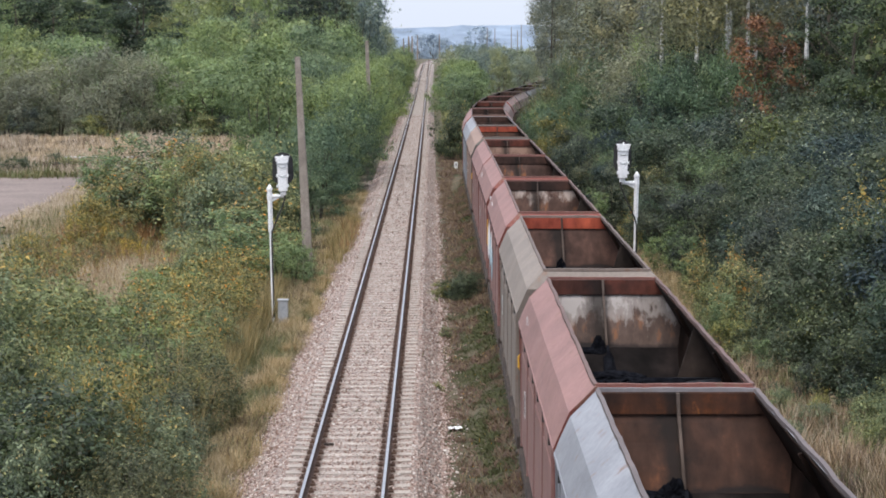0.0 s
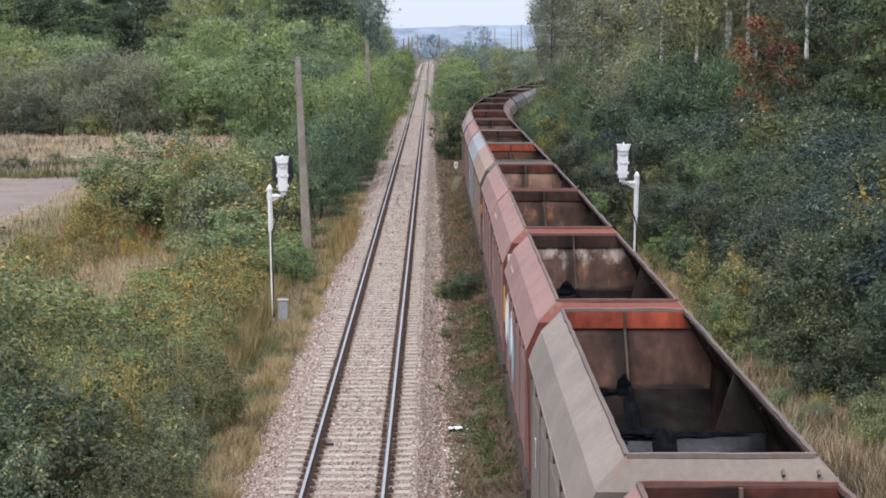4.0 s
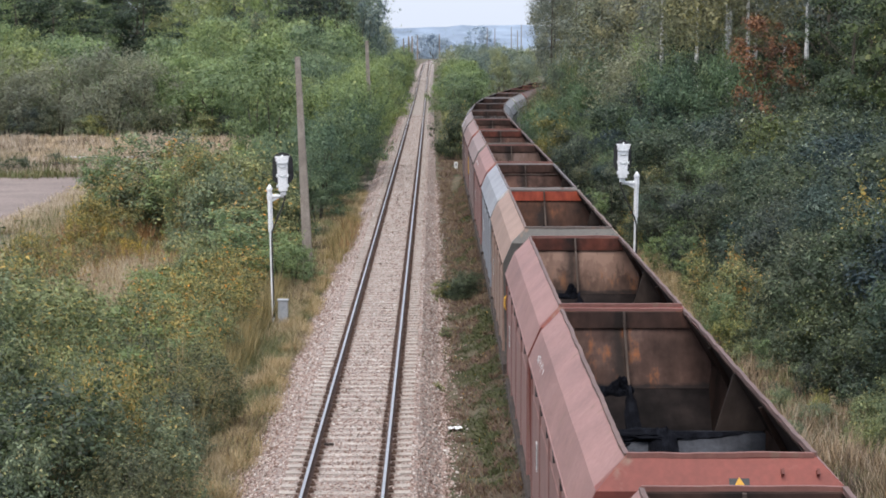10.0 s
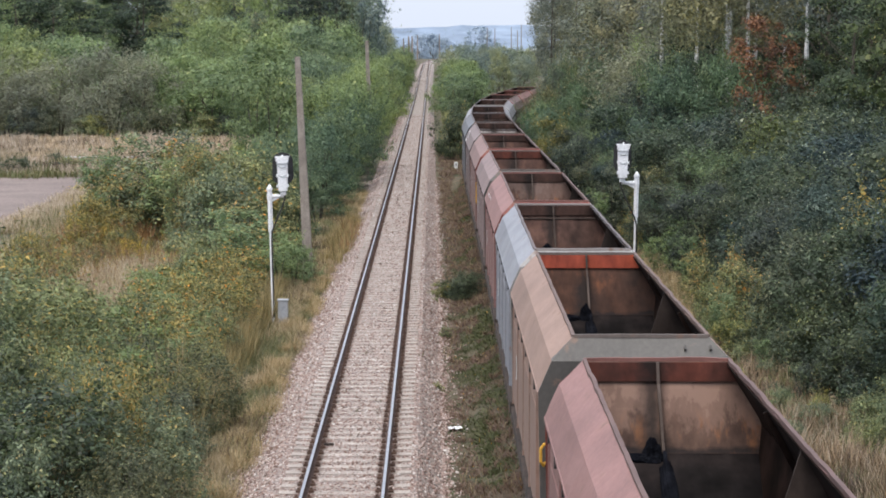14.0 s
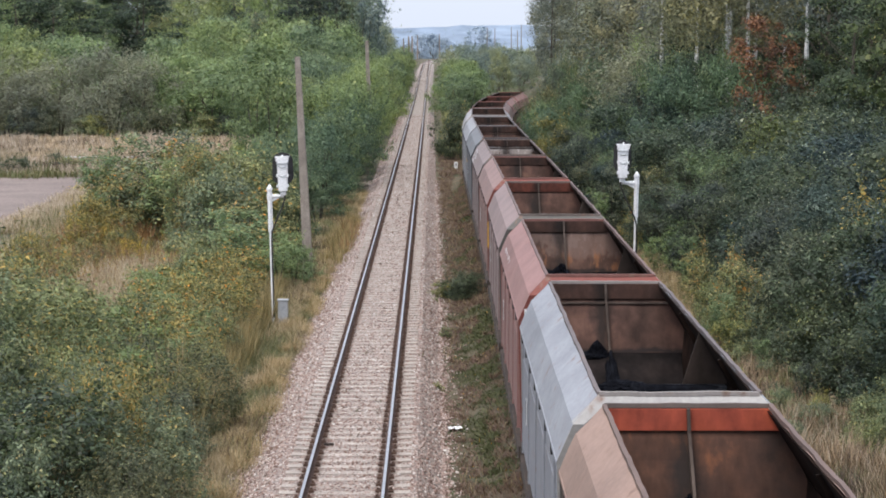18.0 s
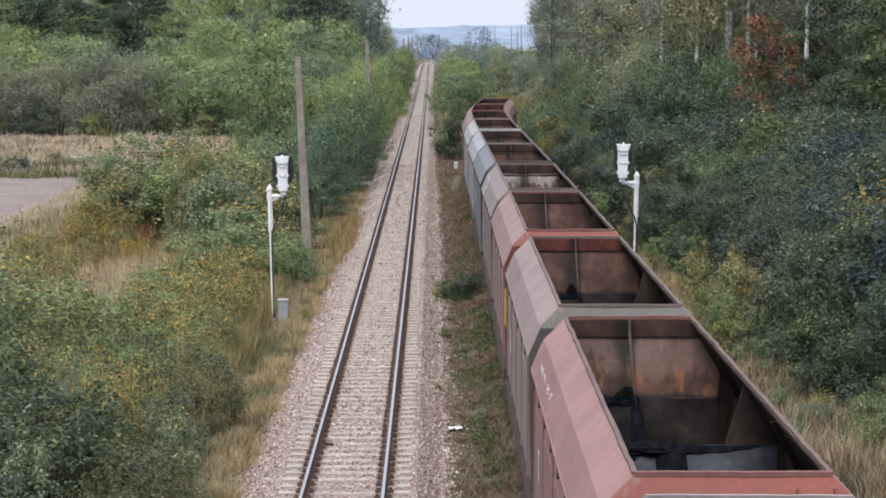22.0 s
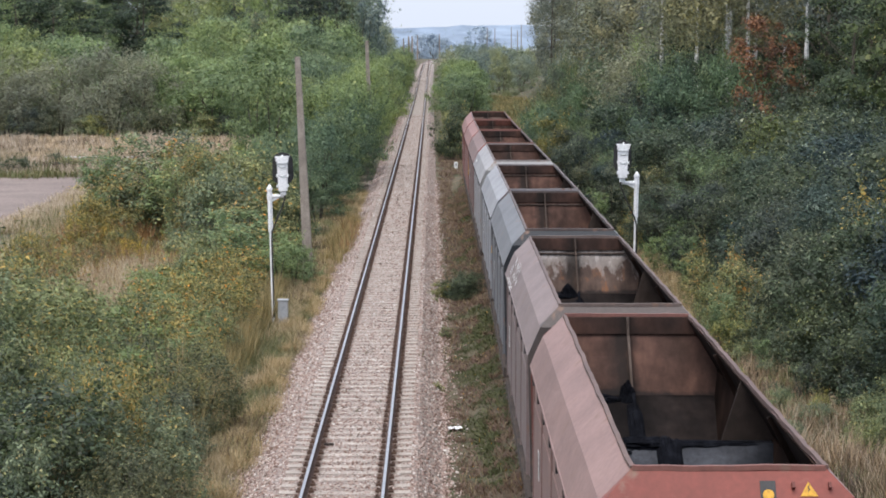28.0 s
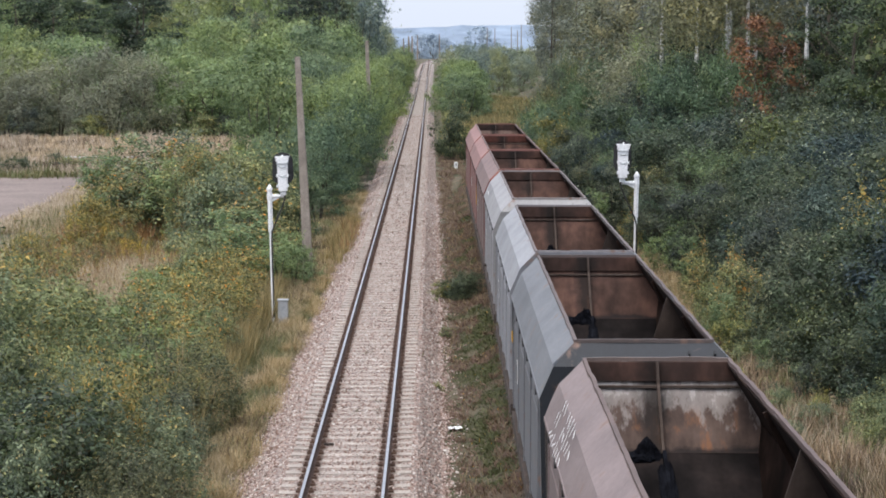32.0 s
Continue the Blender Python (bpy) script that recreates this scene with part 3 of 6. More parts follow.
def shell(side, a, b, thick, y0, y1, n=14, dent=0.012, seed=0):
    """A plate between two corners of the outline, along the wagon, slightly dented."""
    bm = bmesh.new()
    d = Vector((b[0] - a[0], b[1] - a[1])).normalized()
    inn = Vector((d.y, -d.x)) * thick
    if inn.x > 0:
        inn = -inn
    rows = []
    for i in range(n + 1):
        y = y0 + (y1 - y0) * i / n
        row = []
        for k in range(4):
            w = k / 3
            x, z = a[0] + (b[0] - a[0]) * w, a[1] + (b[1] - a[1]) * w
            j = dent * noise.noise((y * 0.8 + seed * 9, z * 2.2, seed)) * (1 if 0 < k < 3 else 0.3)
            row.append(((x + j) * side, y, z + j * 0.6))
        rows.append([bm.verts.new(p) for p in row] + [bm.verts.new(((a[0] + (b[0] - a[0]) * (1 - k / 3) + inn.x) * side, y, a[1] + (b[1] - a[1]) * (1 - k / 3) + inn.y)) for k in range(4)])
    for p, q in zip(rows, rows[1:]):
        for k in range(8):
            bm.faces.new((p[k], p[(k + 1) % 8], q[(k + 1) % 8], q[k]))
    bm.faces.new(rows[0][::-1])
    bm.faces.new(rows[-1])
    bmesh.ops.recalc_face_normals(bm, faces=bm.faces[:])
    return bm


def end_plate(s, h):
    """The sheet that closes a hopper's end: upright at the top, then leaning in down to its fold, a little dented."""
    rows = [(h - 0.04, 4.17, 0.9), (h - 0.045, 3.91, 1.09), (h - 0.09, 3.82, 1.16), (h - 0.2, 3.6, 1.25), (h - 0.33, 3.36, 1.32), (h - 0.48, 3.06, 1.27)]
    bm = bmesh.new()
    front, back = [], []
    for k, (y, z, w) in enumerate(rows):
        dent = [0.03 * noise.noise((w * (i / 7 - 1) * 1.7, z * 2.4, s * 3.0)) if k > 1 else 0 for i in range(15)]
        front.append([bm.verts.new((w * (i / 7 - 1), s * (y + dent[i]), z)) for i in range(15)])
        back.append([bm.verts.new((w * (i / 7 - 1), s * (y + dent[i] + 0.02), z)) for i in range(15)])
    for g, turn in ((front, s), (back, -s)):
        for p, q in zip(g, g[1:]):
            for i in range(14):
                bm.faces.new((p[i], p[i + 1], q[i + 1], q[i])[::turn])
    around = [(k, 0) for k in range(6)] + [(5, i) for i in range(1, 15)] + [(k, 14) for k in range(4, -1, -1)] + [(0, i) for i in range(13, 0, -1)]
    for (k, i), (k2, i2) in zip(around, around[1:] + around[:1]):
        bm.faces.new((front[k][i], front[k2][i2], back[k2][i2], back[k][i])[::-s])
    return bm


def wagon_meshes():
    """Every part of a hopper wagon once; the wagons share them."""
    h, m = LEN / 2, {}
    f = h + 0.05
    for (kind, e), (side, tag) in itertools.product((("hip", h + HIP), ("flat", f)), ((-1, "l"), (1, "r"))):
        key = tag + kind
        m["lid_" + key] = mesh_of("shoulder_plate", shell(side, OUT[0], OUT[1], 0.035, -h if kind == "hip" else -f, f, seed=side + 2), PAINT)
        m["flank_" + key] = mesh_of("flank_plate", shell(side, OUT[1], OUT[2], 0.035, -e, f, seed=side + 5), PAINT)
        m["side_" + key] = mesh_of("side_wall", shell(side, (1.40, 3.41), (1.36, 1.35), 0.04, -e + 0.05, f - 0.03, seed=side + 8), PAINT)
        bm = bmesh.new()
        prism(bm, [(side * 1.385, 3.45), (side * 1.44, 3.44), (side * 1.44, 3.39), (side * 1.385, 3.36)], "y", -e, f)
        m["sill_" + key] = mesh_of("side_rail", bm, PAINT)
        bm = bmesh.new()
        prism(bm, [(side * 1.30, 1.22), (side * 1.42, 1.22), (side * 1.42, 1.0), (side * 1.30, 1.0)], "y", -e, f)
        m["solebar_" + key] = mesh_of("solebar", bm, UNDER)
    for side, tag in ((-1, "l"), (1, "r")):
        m["rim_" + tag] = [mesh_of("top_rim", long_bar(side * 0.905, side * 0.955, 4.15, 4.205, -h, h, 40, 0.02, s * 3.7 + side), PAINT) for s in range(3)]
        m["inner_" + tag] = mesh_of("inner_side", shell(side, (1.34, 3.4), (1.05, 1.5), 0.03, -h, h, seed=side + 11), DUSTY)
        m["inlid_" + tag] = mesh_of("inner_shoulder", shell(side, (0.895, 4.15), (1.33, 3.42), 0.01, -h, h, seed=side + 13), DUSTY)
        bm = bmesh.new()
        box(bm, side * 1.39 - 0.03, side * 1.39 + 0.03, -0.05, 0.05, 1.4, 3.37)
        m["post_" + tag] = mesh_of("side_post", bm, PAINT)
        bm = bmesh.new()
        prism(bm, [(-1.15, 1.5), (1.15, 1.5), (1.15, 3.0), (-1.15, 3.0)], "x", side * 1.375, side * 1.405)
        m["door_" + tag] = mesh_of("discharge_door", bm, PAINT)
        bm = bmesh.new()
        box(bm, min(side * 1.37, side * 1.445), max(side * 1.37, side * 1.45), -0.035, 0.035, 3.29, 3.43)
        m["latch_" + tag] = mesh_of("latch", bm, BLACK)
        bm = bmesh.new()
        prism(bm, [(side * 0.91, 4.13), (side * 0.68, 3.38), (side * 1.32, 3.38), (side * 1.2, 3.75)], "y", -0.02, 0.02)
        m["gusset_" + tag] = mesh_of("gusset", bm, GUSSET)
        bm = bmesh.new()
        prism(bm, [(side * 0.93, 4.1), (side * 0.87, 4.08), (side * 1.22, 3.4), (side * 1.3, 3.42)], "y", -0.03, 0.03)
        m["stiff_" + tag] = mesh_of("side_stiffener", bm, DUSTY)
    e = h + HIP
    bm = bmesh.new()
    vs = [bm.verts.new(p) for p in ((-0.93, -h, 4.19), (0.93, -h, 4.19), (1.245, -e, 3.87), (-1.245, -e, 3.87), (-0.93, 0.03 - h, 4.17), (0.93, 0.03 - h, 4.17), (1.245, 0.03 - e, 3.84), (-1.245, 0.03 - e, 3.84))]
    for q in ((0, 1, 2, 3), (7, 6, 5, 4), (0, 4, 5, 1), (1, 5, 6, 2), (2, 6, 7, 3), (3, 7, 4, 0)):
        bm.faces.new([vs[i] for i in q])
    for sx in (-1, 1):
        c = [bm.verts.new(p) for p in ((sx * 0.93, -h, 4.19), (sx * 1.245, -e, 3.87), (sx * 1.245, -h, 3.87), (sx * 0.92, -h, 4.15), (sx * 1.225, .02 - e, 3.84), (sx * 1.225, -h, 3.84))]
        for q in ((0, 1, 2), (3, 5, 4), (0, 3, 4, 1), (1, 4, 5, 2), (2, 5, 3, 0)):
            bm.faces.new([c[i] for i in q])
    bmesh.ops.recalc_face_normals(bm, faces=bm.faces[:])
    m["hip"] = mesh_of("end_slope", bm, PAINT)
    bm = bmesh.new()
    prism(bm, [(-1.245, 3.87), (-1.43, 3.44), (-1.38, 1.3), (1.38, 1.3), (1.43, 3.44), (1.245, 3.87)], "y", -e - 0.004, 0.05 - e)
    m["end_hip"] = mesh_of("end_wall", bm, PAINT)
    for s, key in ((-1, "end_flat"), (1, "end_far")):
        bm = bmesh.new()
        prism(bm, [(-0.93, 4.18), (-1.245, 3.87), (-1.43, 3.44), (-1.38, 1.3), (1.38, 1.3), (1.43, 3.44), (1.245, 3.87), (0.93, 4.18)], "y", s * (f - 0.03), s * (f + 0.004))
        m[key] = mesh_of("end_wall", bm, PAINT)
    for s, tag in ((-1, "n"), (1, "f")):
        m["rimend_" + tag] = [mesh_of("end_rim", cross_bar(s * h - 0.025, s * h + 0.025, 4.165, 4.215, -0.93, 0.93, 16, 0.014, k * 2.9 + s), PAINT) for k in range(3)]
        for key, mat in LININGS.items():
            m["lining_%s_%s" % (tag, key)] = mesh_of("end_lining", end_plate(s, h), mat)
        for key, mat in BEAMS.items():
            bm = bmesh.new()
            prism(bm, [(-0.9, 4.165), (-1.08, 3.92), (1.08, 3.92), (0.9, 4.165)], "y", s * (h - 0.085), s * (h - 0.06))
            m["beam_%s_%s" % (tag, key)] = mesh_of("end_beam", bm, mat)
        m["ridge_" + tag] = mesh_of("beam_ridge", cross_bar(s * (h - 0.075), s * (h - 0.12), 3.835, 3.865, -1.12, 1.12, 12, 0.006, s * 2.0), RIB)
        bm = bmesh.new()
        prism(bm, [(s * (h - 0.07), 4.17), (s * (h - 0.14), 4.17), (s * (h - 0.16), 3.9), (s * (h - 0.58), 3.08), (s * (h - 0.5), 3.08), (s * (h - 0.08), 3.9)], "x", -0.018, 0.018)
        for v in bm.verts:
            v.co.x += 0.04 * (4.17 - v.co.z)
        m["rib_" + tag] = mesh_of("end_rib", bm, RIB)
        bm = bmesh.new()
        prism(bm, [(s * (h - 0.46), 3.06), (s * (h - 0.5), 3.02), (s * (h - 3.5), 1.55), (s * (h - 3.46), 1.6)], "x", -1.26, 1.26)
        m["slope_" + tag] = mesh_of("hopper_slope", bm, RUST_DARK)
        bm = bmesh.new()
        prism(bm, [(s * (h - 0.5), 3.07), (s * (h - 0.58), 3.12), (s * (h - 2.3), 2.28), (s * (h - 2.26), 2.19)], "x", 0.03, 0.075)
        m["slope_rib_" + tag] = mesh_of("slope_rib", bm, COAL)
        for sx in (-1, 1):
            bm = bmesh.new()
            tube(bm, (sx * 0.87, s * -0.05, 1.06), (sx * 0.87, s * 0.85, 1.06), 0.09, 0.07, 10)
            tube(bm, (sx * 0.87, s * 0.85, 1.06), (sx * 0.87, s * 0.98, 1.06), 0.22, 0.21, 14)
            m["buffer_%s_%d" % (tag, sx)] = mesh_of("buffer", bm, UNDER)
        bm = bmesh.new()
        box(bm, -0.05, 0.05, min(0, s * 0.9), max(0, s * 0.9), 0.95, 1.1)
        tube(bm, (0, s * 0.85, 1.1), (0, s * 0.85, 0.7), 0.04, 0.03, 6)
        m["hook_" + tag] = mesh_of("draw_hook", bm, UNDER)
    bm = bmesh.new()
    prism(bm, [(-2.0, 1.5), (-0.1, 3.36), (0.1, 3.36), (2.0, 1.5)], "x", -1.32, 1.32)
    m["saddle"] = mesh_of("cross_saddle", bm, STEEL_GREY)
    bm = bmesh.new()
    box(bm, -1.3, 1.3, -h, h, 1.36, 1.5)
    m["floor"] = mesh_of("hopper_floor", bm, COAL_DUST)
    bm = bmesh.new()
    box(bm, -0.25, 0.25, -e, e, 0.85, 1.2)
    m["frame"] = mesh_of("centre_sill", bm, UNDER)
    bm = bmesh.new()
    for x in (-1.0, 1.0):
        prism(bm, [(-1.25, 0.55), (-1.1, 0.72), (-0.5, 0.5), (0.5, 0.5), (1.1, 0.72), (1.25, 0.55), (0.6, 0.3), (-0.6, 0.3)], "x", x - 0.05, x + 0.05)
    box(bm, -1.0, 1.0, -0.2, 0.2, 0.45, 0.7)
    m["bogie"] = mesh_of("bogie_frame", bm, UNDER)
    bm = bmesh.new()
    tube(bm, (-0.75, 0, 0), (0.75, 0, 0), 0.08, 0.08, 10)
    for s in (-1, 1):
        tube(bm, (s * 0.69, 0, 0), (s * 0.82, 0, 0), 0.46, 0.46, 28)
        tube(bm, (s * 0.66, 0, 0), (s * 0.69, 0, 0), 0.49, 0.49, 28)
    m["wheelset"] = mesh_of("wheelset", bm, WHEEL)
    for key, lo, hi in (("rail", 2.15, 3.0), ("grip", 2.45, 2.75)):
        bm = bmesh.new()
        bent_tube(bm, [(-1.32, 0.25, lo), (-1.36, 0.03, lo), (-1.4, 0, lo + 0.06), (-1.4, 0, hi - 0.06), (-1.36, 0, hi), (-1.29, 0, hi), (-1.25, 0, hi - 0.06), (-1.25, 0, lo + 0.03), (-1.25, 0.25, lo - 0.02)], 0.022)
        m[key] = mesh_of("handrail", bm, YELLOW)
    bm = bmesh.new()
    box(bm, -0.014, 0.014, -0.03, 0.03, 0, 0.08)
    m["lug"] = mesh_of("lifting_lug", bm, PAINT)
    bm = bmesh.new()
    prism(bm, [(-0.085, 0), (0.085, 0), (0, 0.15)], "z", 0, 0.006)
    m["warning"] = mesh_of("warning_triangle", bm, YELLOW)
    bm = bmesh.new()
    prism(bm, [(-0.012, 0.04), (0.014, 0.07), (0.0, 0.075), (0.012, 0.13), (-0.014, 0.085), (0.002, 0.08)], "z", 0.006, 0.009)
    m["bolt"] = mesh_of("lightning_mark", bm, BLACK)
    bm = bmesh.new()
    box(bm, -0.075, 0.075, 0, 0.2, 0, 0.006)
    m["plate"] = mesh_of("dark_plate", bm, BLACK)
    bm = bmesh.new()
    tube(bm, (0, 0.05, 0.006), (0, 0.05, 0.02), 0.055, 0.055, 16)
    m["emblem"] = mesh_of("round_emblem", bm, YELLOW)
    bm = bmesh.new()
    box(bm, -0.06, 0.06, -0.022, 0.022, 0, 0.003)
    m["mark"] = mesh_of("stencil_bar", bm, STENCIL)
    bm = bmesh.new()
    box(bm, -0.13, 0.13, -0.012, 0, -0.1, 0.1)
    m["data"] = mesh_of("data_plate", bm, STENCIL)
    bm = bmesh.new()
    for z in (-0.05, 0.0, 0.05):
        box(bm, -0.11, 0.11, -0.016, -0.011, z - 0.004, z + 0.004)
    for x in (-0.05, 0.03):
        box(bm, x - 0.003, x + 0.003, -0.0165, -0.011, -0.09, 0.09)
    m["lines"] = mesh_of("plate_lines", bm, BLACK)
    for key, mat in (("white", STENCIL), ("blue", BLUE_PAINT)):
        bm = bmesh.new()
        w = 1.0 if key == "white" else 1.5
        bent_tube(bm, [(-0.02, 0.11 * a + 0.16 * math.cos(2.3 * a), 0.36 * math.sin(2.9 * a * w) + 0.08 * math.sin(7 * a)) for a in np.linspace(0, 7, 60)], 0.03, 5)
        for v in bm.verts:
            v.co.x = v.co.x * 0.25 - 0.004
        m["scrawl_" + key] = mesh_of("painted_scrawl", bm, mat)
    m["coal"] = [coal_mesh(k) for k in range(4)]
    return m


def coal_mesh(seed):
    """Coal left in a hopper: a few rough heaps in the corner by the far slope and along the floor."""
    rng = random.Random(seed + 40)
    h = LEN / 2
    r = rng.uniform
    # x, y, z of the foot, half width, depth, height, and how far it tapers to a point
    heaps = [(0.02 + r(-0.2, 0.02), h - 0.54, 3.02, r(0.13, 0.24), 0.11, r(0.22, 0.4), 0.45), (-0.45, h - 0.56, 3.0, r(0.3, 0.5), 0.1, r(0.03, 0.12), 0.2), (0.05, h - 1.4, 2.6, 0.11, 0.95, 0.1, 0.0),
             (-0.7, h - 1.1, 2.72, 0.4, 0.5, 0.06, 0.0),
             (0.0, -0.06, 3.34, 1.12, r(0.08, 0.13), r(0.03, 0.05), 0.0), (-0.2 + r(-0.15, 0.15), -0.02, 3.32, r(0.4, 0.6), r(0.16, 0.28), r(0.08, 0.18), 0.2), (0.02, -0.5, 2.93, r(0.12, 0.2), 0.7, 0.12, 0.0),
             (-0.8, -0.12, 3.25, 0.4, 0.2, 0.06, 0.0), (0.0, -1.6, 1.9, 1.1, 0.7, 0.4, 0.0), (0.0, 2.2, 1.7, 1.1, 1.0, 0.35, 0.0)]
    bm = bmesh.new()
    for k, (x, y, z, a, b, c, point) in enumerate(heaps):
        made = bmesh.ops.create_icosphere(bm, subdivisions=4, radius=1.0)["verts"]
        for v in made:
            d = v.co.normalized()
            q = 1 + 0.22 * noise.noise(d * 1.8 + Vector((seed * 5.0, k * 3.0, 0))) + 0.14 * noise.noise(d * 5 + Vector((seed, k, 4))) + 0.1 * noise.noise(d * 12 + Vector((seed, k, 9))) + 0.07 * noise.noise(d * 24 + Vector((seed, k, 2)))
            thin = 1 - point * max(0, d.z) ** 0.7
            zz = z + d.z * c * q
            v.co = Vector((max(-1.22, min(1.22, x + d.x * a * q * thin)), min(y + d.y * b * q, h - 0.08 - 0.52 * max(0, 3.9 - zz)), zz))
            # streaks lie along the slopes
            if k in (2, 3):
                v.co.z = 3.05 - 0.49 * (h - 0.5 - v.co.y) + d.z * c * q
            elif k in (4, 6):
                v.co.z = 3.36 + 0.98 * min(0, v.co.y + 0.1) + d.z * c * q * (1 if v.co.y < -0.1 else 0.5)
    return mesh_of("coal_residue", bm, COAL)


SILVER, PINK, BEIGE, TAN = (0.27, 0.285, 0.32), (0.275, 0.15, 0.138), (0.235, 0.198, 0.172), (0.3, 0.2, 0.16)
BLUEGREY, GREY, RED = (0.155, 0.163, 0.18), (0.28, 0.29, 0.315), (0.235, 0.058, 0.043)
STONE_GREY = (0.12, 0.113, 0.104)
# place along the track at the start, paint, end paint, far lining, far beam, words for the label
WAGONS = [
    (18.6, SILVER, SILVER, "orange", "fire", "pale silver-grey"),
    (30.0, PINK, RED, "white", "oxide", "faded pink-red"),
    (42.37, BEIGE, BEIGE, "rust", "red", "beige-grey"),
    (54.6, PINK, RED, "lime", "brown", "faded pink-red"),
    (67.23, PINK, RED, "patchy", "brown", "faded pink-red"),
    (78.85, PINK, RED, "tan", "oxide", "faded pink-red"),
    (92.05, TAN, STONE_GREY, "orange", "red", "tan and beige"),
    (103.9, SILVER, (0.42, 0.41, 0.4), "rust", "brown", "silver-grey"),
    (115.98, PINK, RED, "soft", "brown", "faded pink-red"),
    (128.43, (0.25, 0.183, 0.178), STONE_GREY, "rust", "oxide", "pinkish grey"),
    (141.1, (0.25, 0.16, 0.147), RED, "rust", "brown", "dusty brownish pink"),
    (153.36, (0.212, 0.166, 0.164), (0.1, 0.082, 0.078), "white", "brown", "brownish grey"),
    (166.06, BLUEGREY, (0.018, 0.023, 0.032), "rust", "brown", "blue-grey"),
    (177.97, GREY, SILVER, "rust", "brown", "light grey"),
    (191.3, (0.3, 0.3, 0.315), (0.33, 0.33, 0.335), "rust", "brown", "whitish grey"),
    (203.2, (0.2, 0.135, 0.128), RED, "rust", "brown", "dull brownish pink"),
    (214.9, PINK, RED, "rust", "oxide", "dusky pink"),
    (226.7, PINK, RED, "soft", "brown", "faded pink-red")]
FLAT_ENDED = (1, 13)


def build_train():
    M = wagon_meshes()
    h, train = LEN / 2, []
    e = h + HIP
    # half the gap before each wagon, and how far its end stands out
    ends = [(0.45, h + HIP)]
    for (a, *_), (b, *_) in zip(WAGONS, WAGONS[1:]):
        out = h + (0.05 if len(ends) in FLAT_ENDED else HIP)
        ends.append(((b - a - h - 0.05 - out) / 2, out))
    ends.append((0.45, 0))
    for i, (y0, paint, endp, lining, beam, words) in enumerate(WAGONS):
        flat = i in FLAT_ENDED
        w = tagged(new("coal_wagon"), words + " bogie hopper wagon, nearly empty, with traces of coal", "railway wagon", "coal train")
        rng = random.Random(i)

        def put(key, name, at=None, under=None, tint=None, pick=None, label=""):
            me = M[key] if pick is None else M[key][pick]
            o = part(name, me, None, under or w, label)
            if at is not None:
                o.matrix_basis = at
            t = tint or paint
            o.color = (*t, 1)
            return o

        dust = tuple(c * 0.2 + d for c, d in zip(paint, (0.075, 0.049, 0.041)))
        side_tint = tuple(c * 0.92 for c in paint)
        for tag in "lr":
            key = tag + ("flat" if flat else "hip")
            put("lid_" + key, "shoulder_plate")
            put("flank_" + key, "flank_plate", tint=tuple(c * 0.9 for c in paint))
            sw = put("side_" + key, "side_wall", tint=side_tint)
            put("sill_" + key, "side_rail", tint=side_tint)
            put("solebar_" + key, "solebar")
            put("rim_" + tag, "top_rim", tint=dust, pick=(i + (tag == "r")) % 3, label="bent dusty top edge")
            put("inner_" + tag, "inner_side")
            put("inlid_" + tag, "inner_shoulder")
            for k in range(5):
                put("post_" + tag, "side_post", pose(0, -4.9 + 2.45 * k, 0), sw, side_tint)
            for k in range(4):
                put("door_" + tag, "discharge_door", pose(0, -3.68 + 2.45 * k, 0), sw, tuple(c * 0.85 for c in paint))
            for k in range(7):
                put("latch_" + tag, "latch", pose(0, -4.6 + 1.53 * k, 0), sw)
            put("gusset_" + tag, "gusset")
            for y in (-2.3, 2.3):
                put("stiff_" + tag, "side_stiffener", pose(0, y, 0))
        for tag in "nf":
            put("rimend_" + tag, "end_rim", tint=tuple(c * 0.5 + d for c, d in zip(endp, (0.08, 0.058, 0.05))), pick=(i + 1) % 3)
            if tag == "n" and not flat:
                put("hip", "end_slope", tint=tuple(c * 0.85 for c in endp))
            # Shade between wagons is painted in: end walls get the end paint darkened.
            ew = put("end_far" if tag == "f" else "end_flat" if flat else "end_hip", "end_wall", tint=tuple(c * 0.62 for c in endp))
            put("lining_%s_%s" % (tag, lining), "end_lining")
            put("beam_%s_%s" % (tag, beam), "end_beam")
            put("rib_" + tag, "end_rib")
            if i in (7, 11, 12, 13, 16):
                put("ridge_" + tag, "beam_ridge")
            put("slope_" + tag, "hopper_slope")
            put("slope_rib_" + tag, "slope_rib")
            end, reach = (h + 0.05, ends[i + 1][0]) if tag == "f" else (-ends[i][1], ends[i][0])
            fit = Matrix.Translation((0, end, 0)) @ Matrix.Diagonal((1, reach, 1, 1))
            for sx in (-1, 1):
                put("buffer_%s_%d" % (tag, sx), "buffer", fit, under=ew)
            put("hook_" + tag, "draw_hook", fit, under=ew)
        put("saddle", "cross_saddle")
        put("floor", "hopper_floor")
        tagged(put("coal", "coal_residue", pick=i % 4, label="black coal left in the hopper"), kind="stuff")
        put("frame", "centre_sill")
        if i in (2, 4, 6, 10, 13, 16):
            put("rail" if i in (4, 10, 16) else "grip", "handrail", pose(0, -e - 0.22, 0), label="yellow handrail")
        if i == 3:
            for k, (key, y, z) in enumerate((("white", 1.0, 2.65), ("blue", 2.1, 2.45), ("white", 3.3, 2.7), ("blue", 0.2, 2.3), ("white", 4.3, 2.5))):
                put("scrawl_" + key, "painted_scrawl", pose(-1.416, y, z), label="sprayed white scrawl" if key == "white" else "sprayed pale blue scrawl")
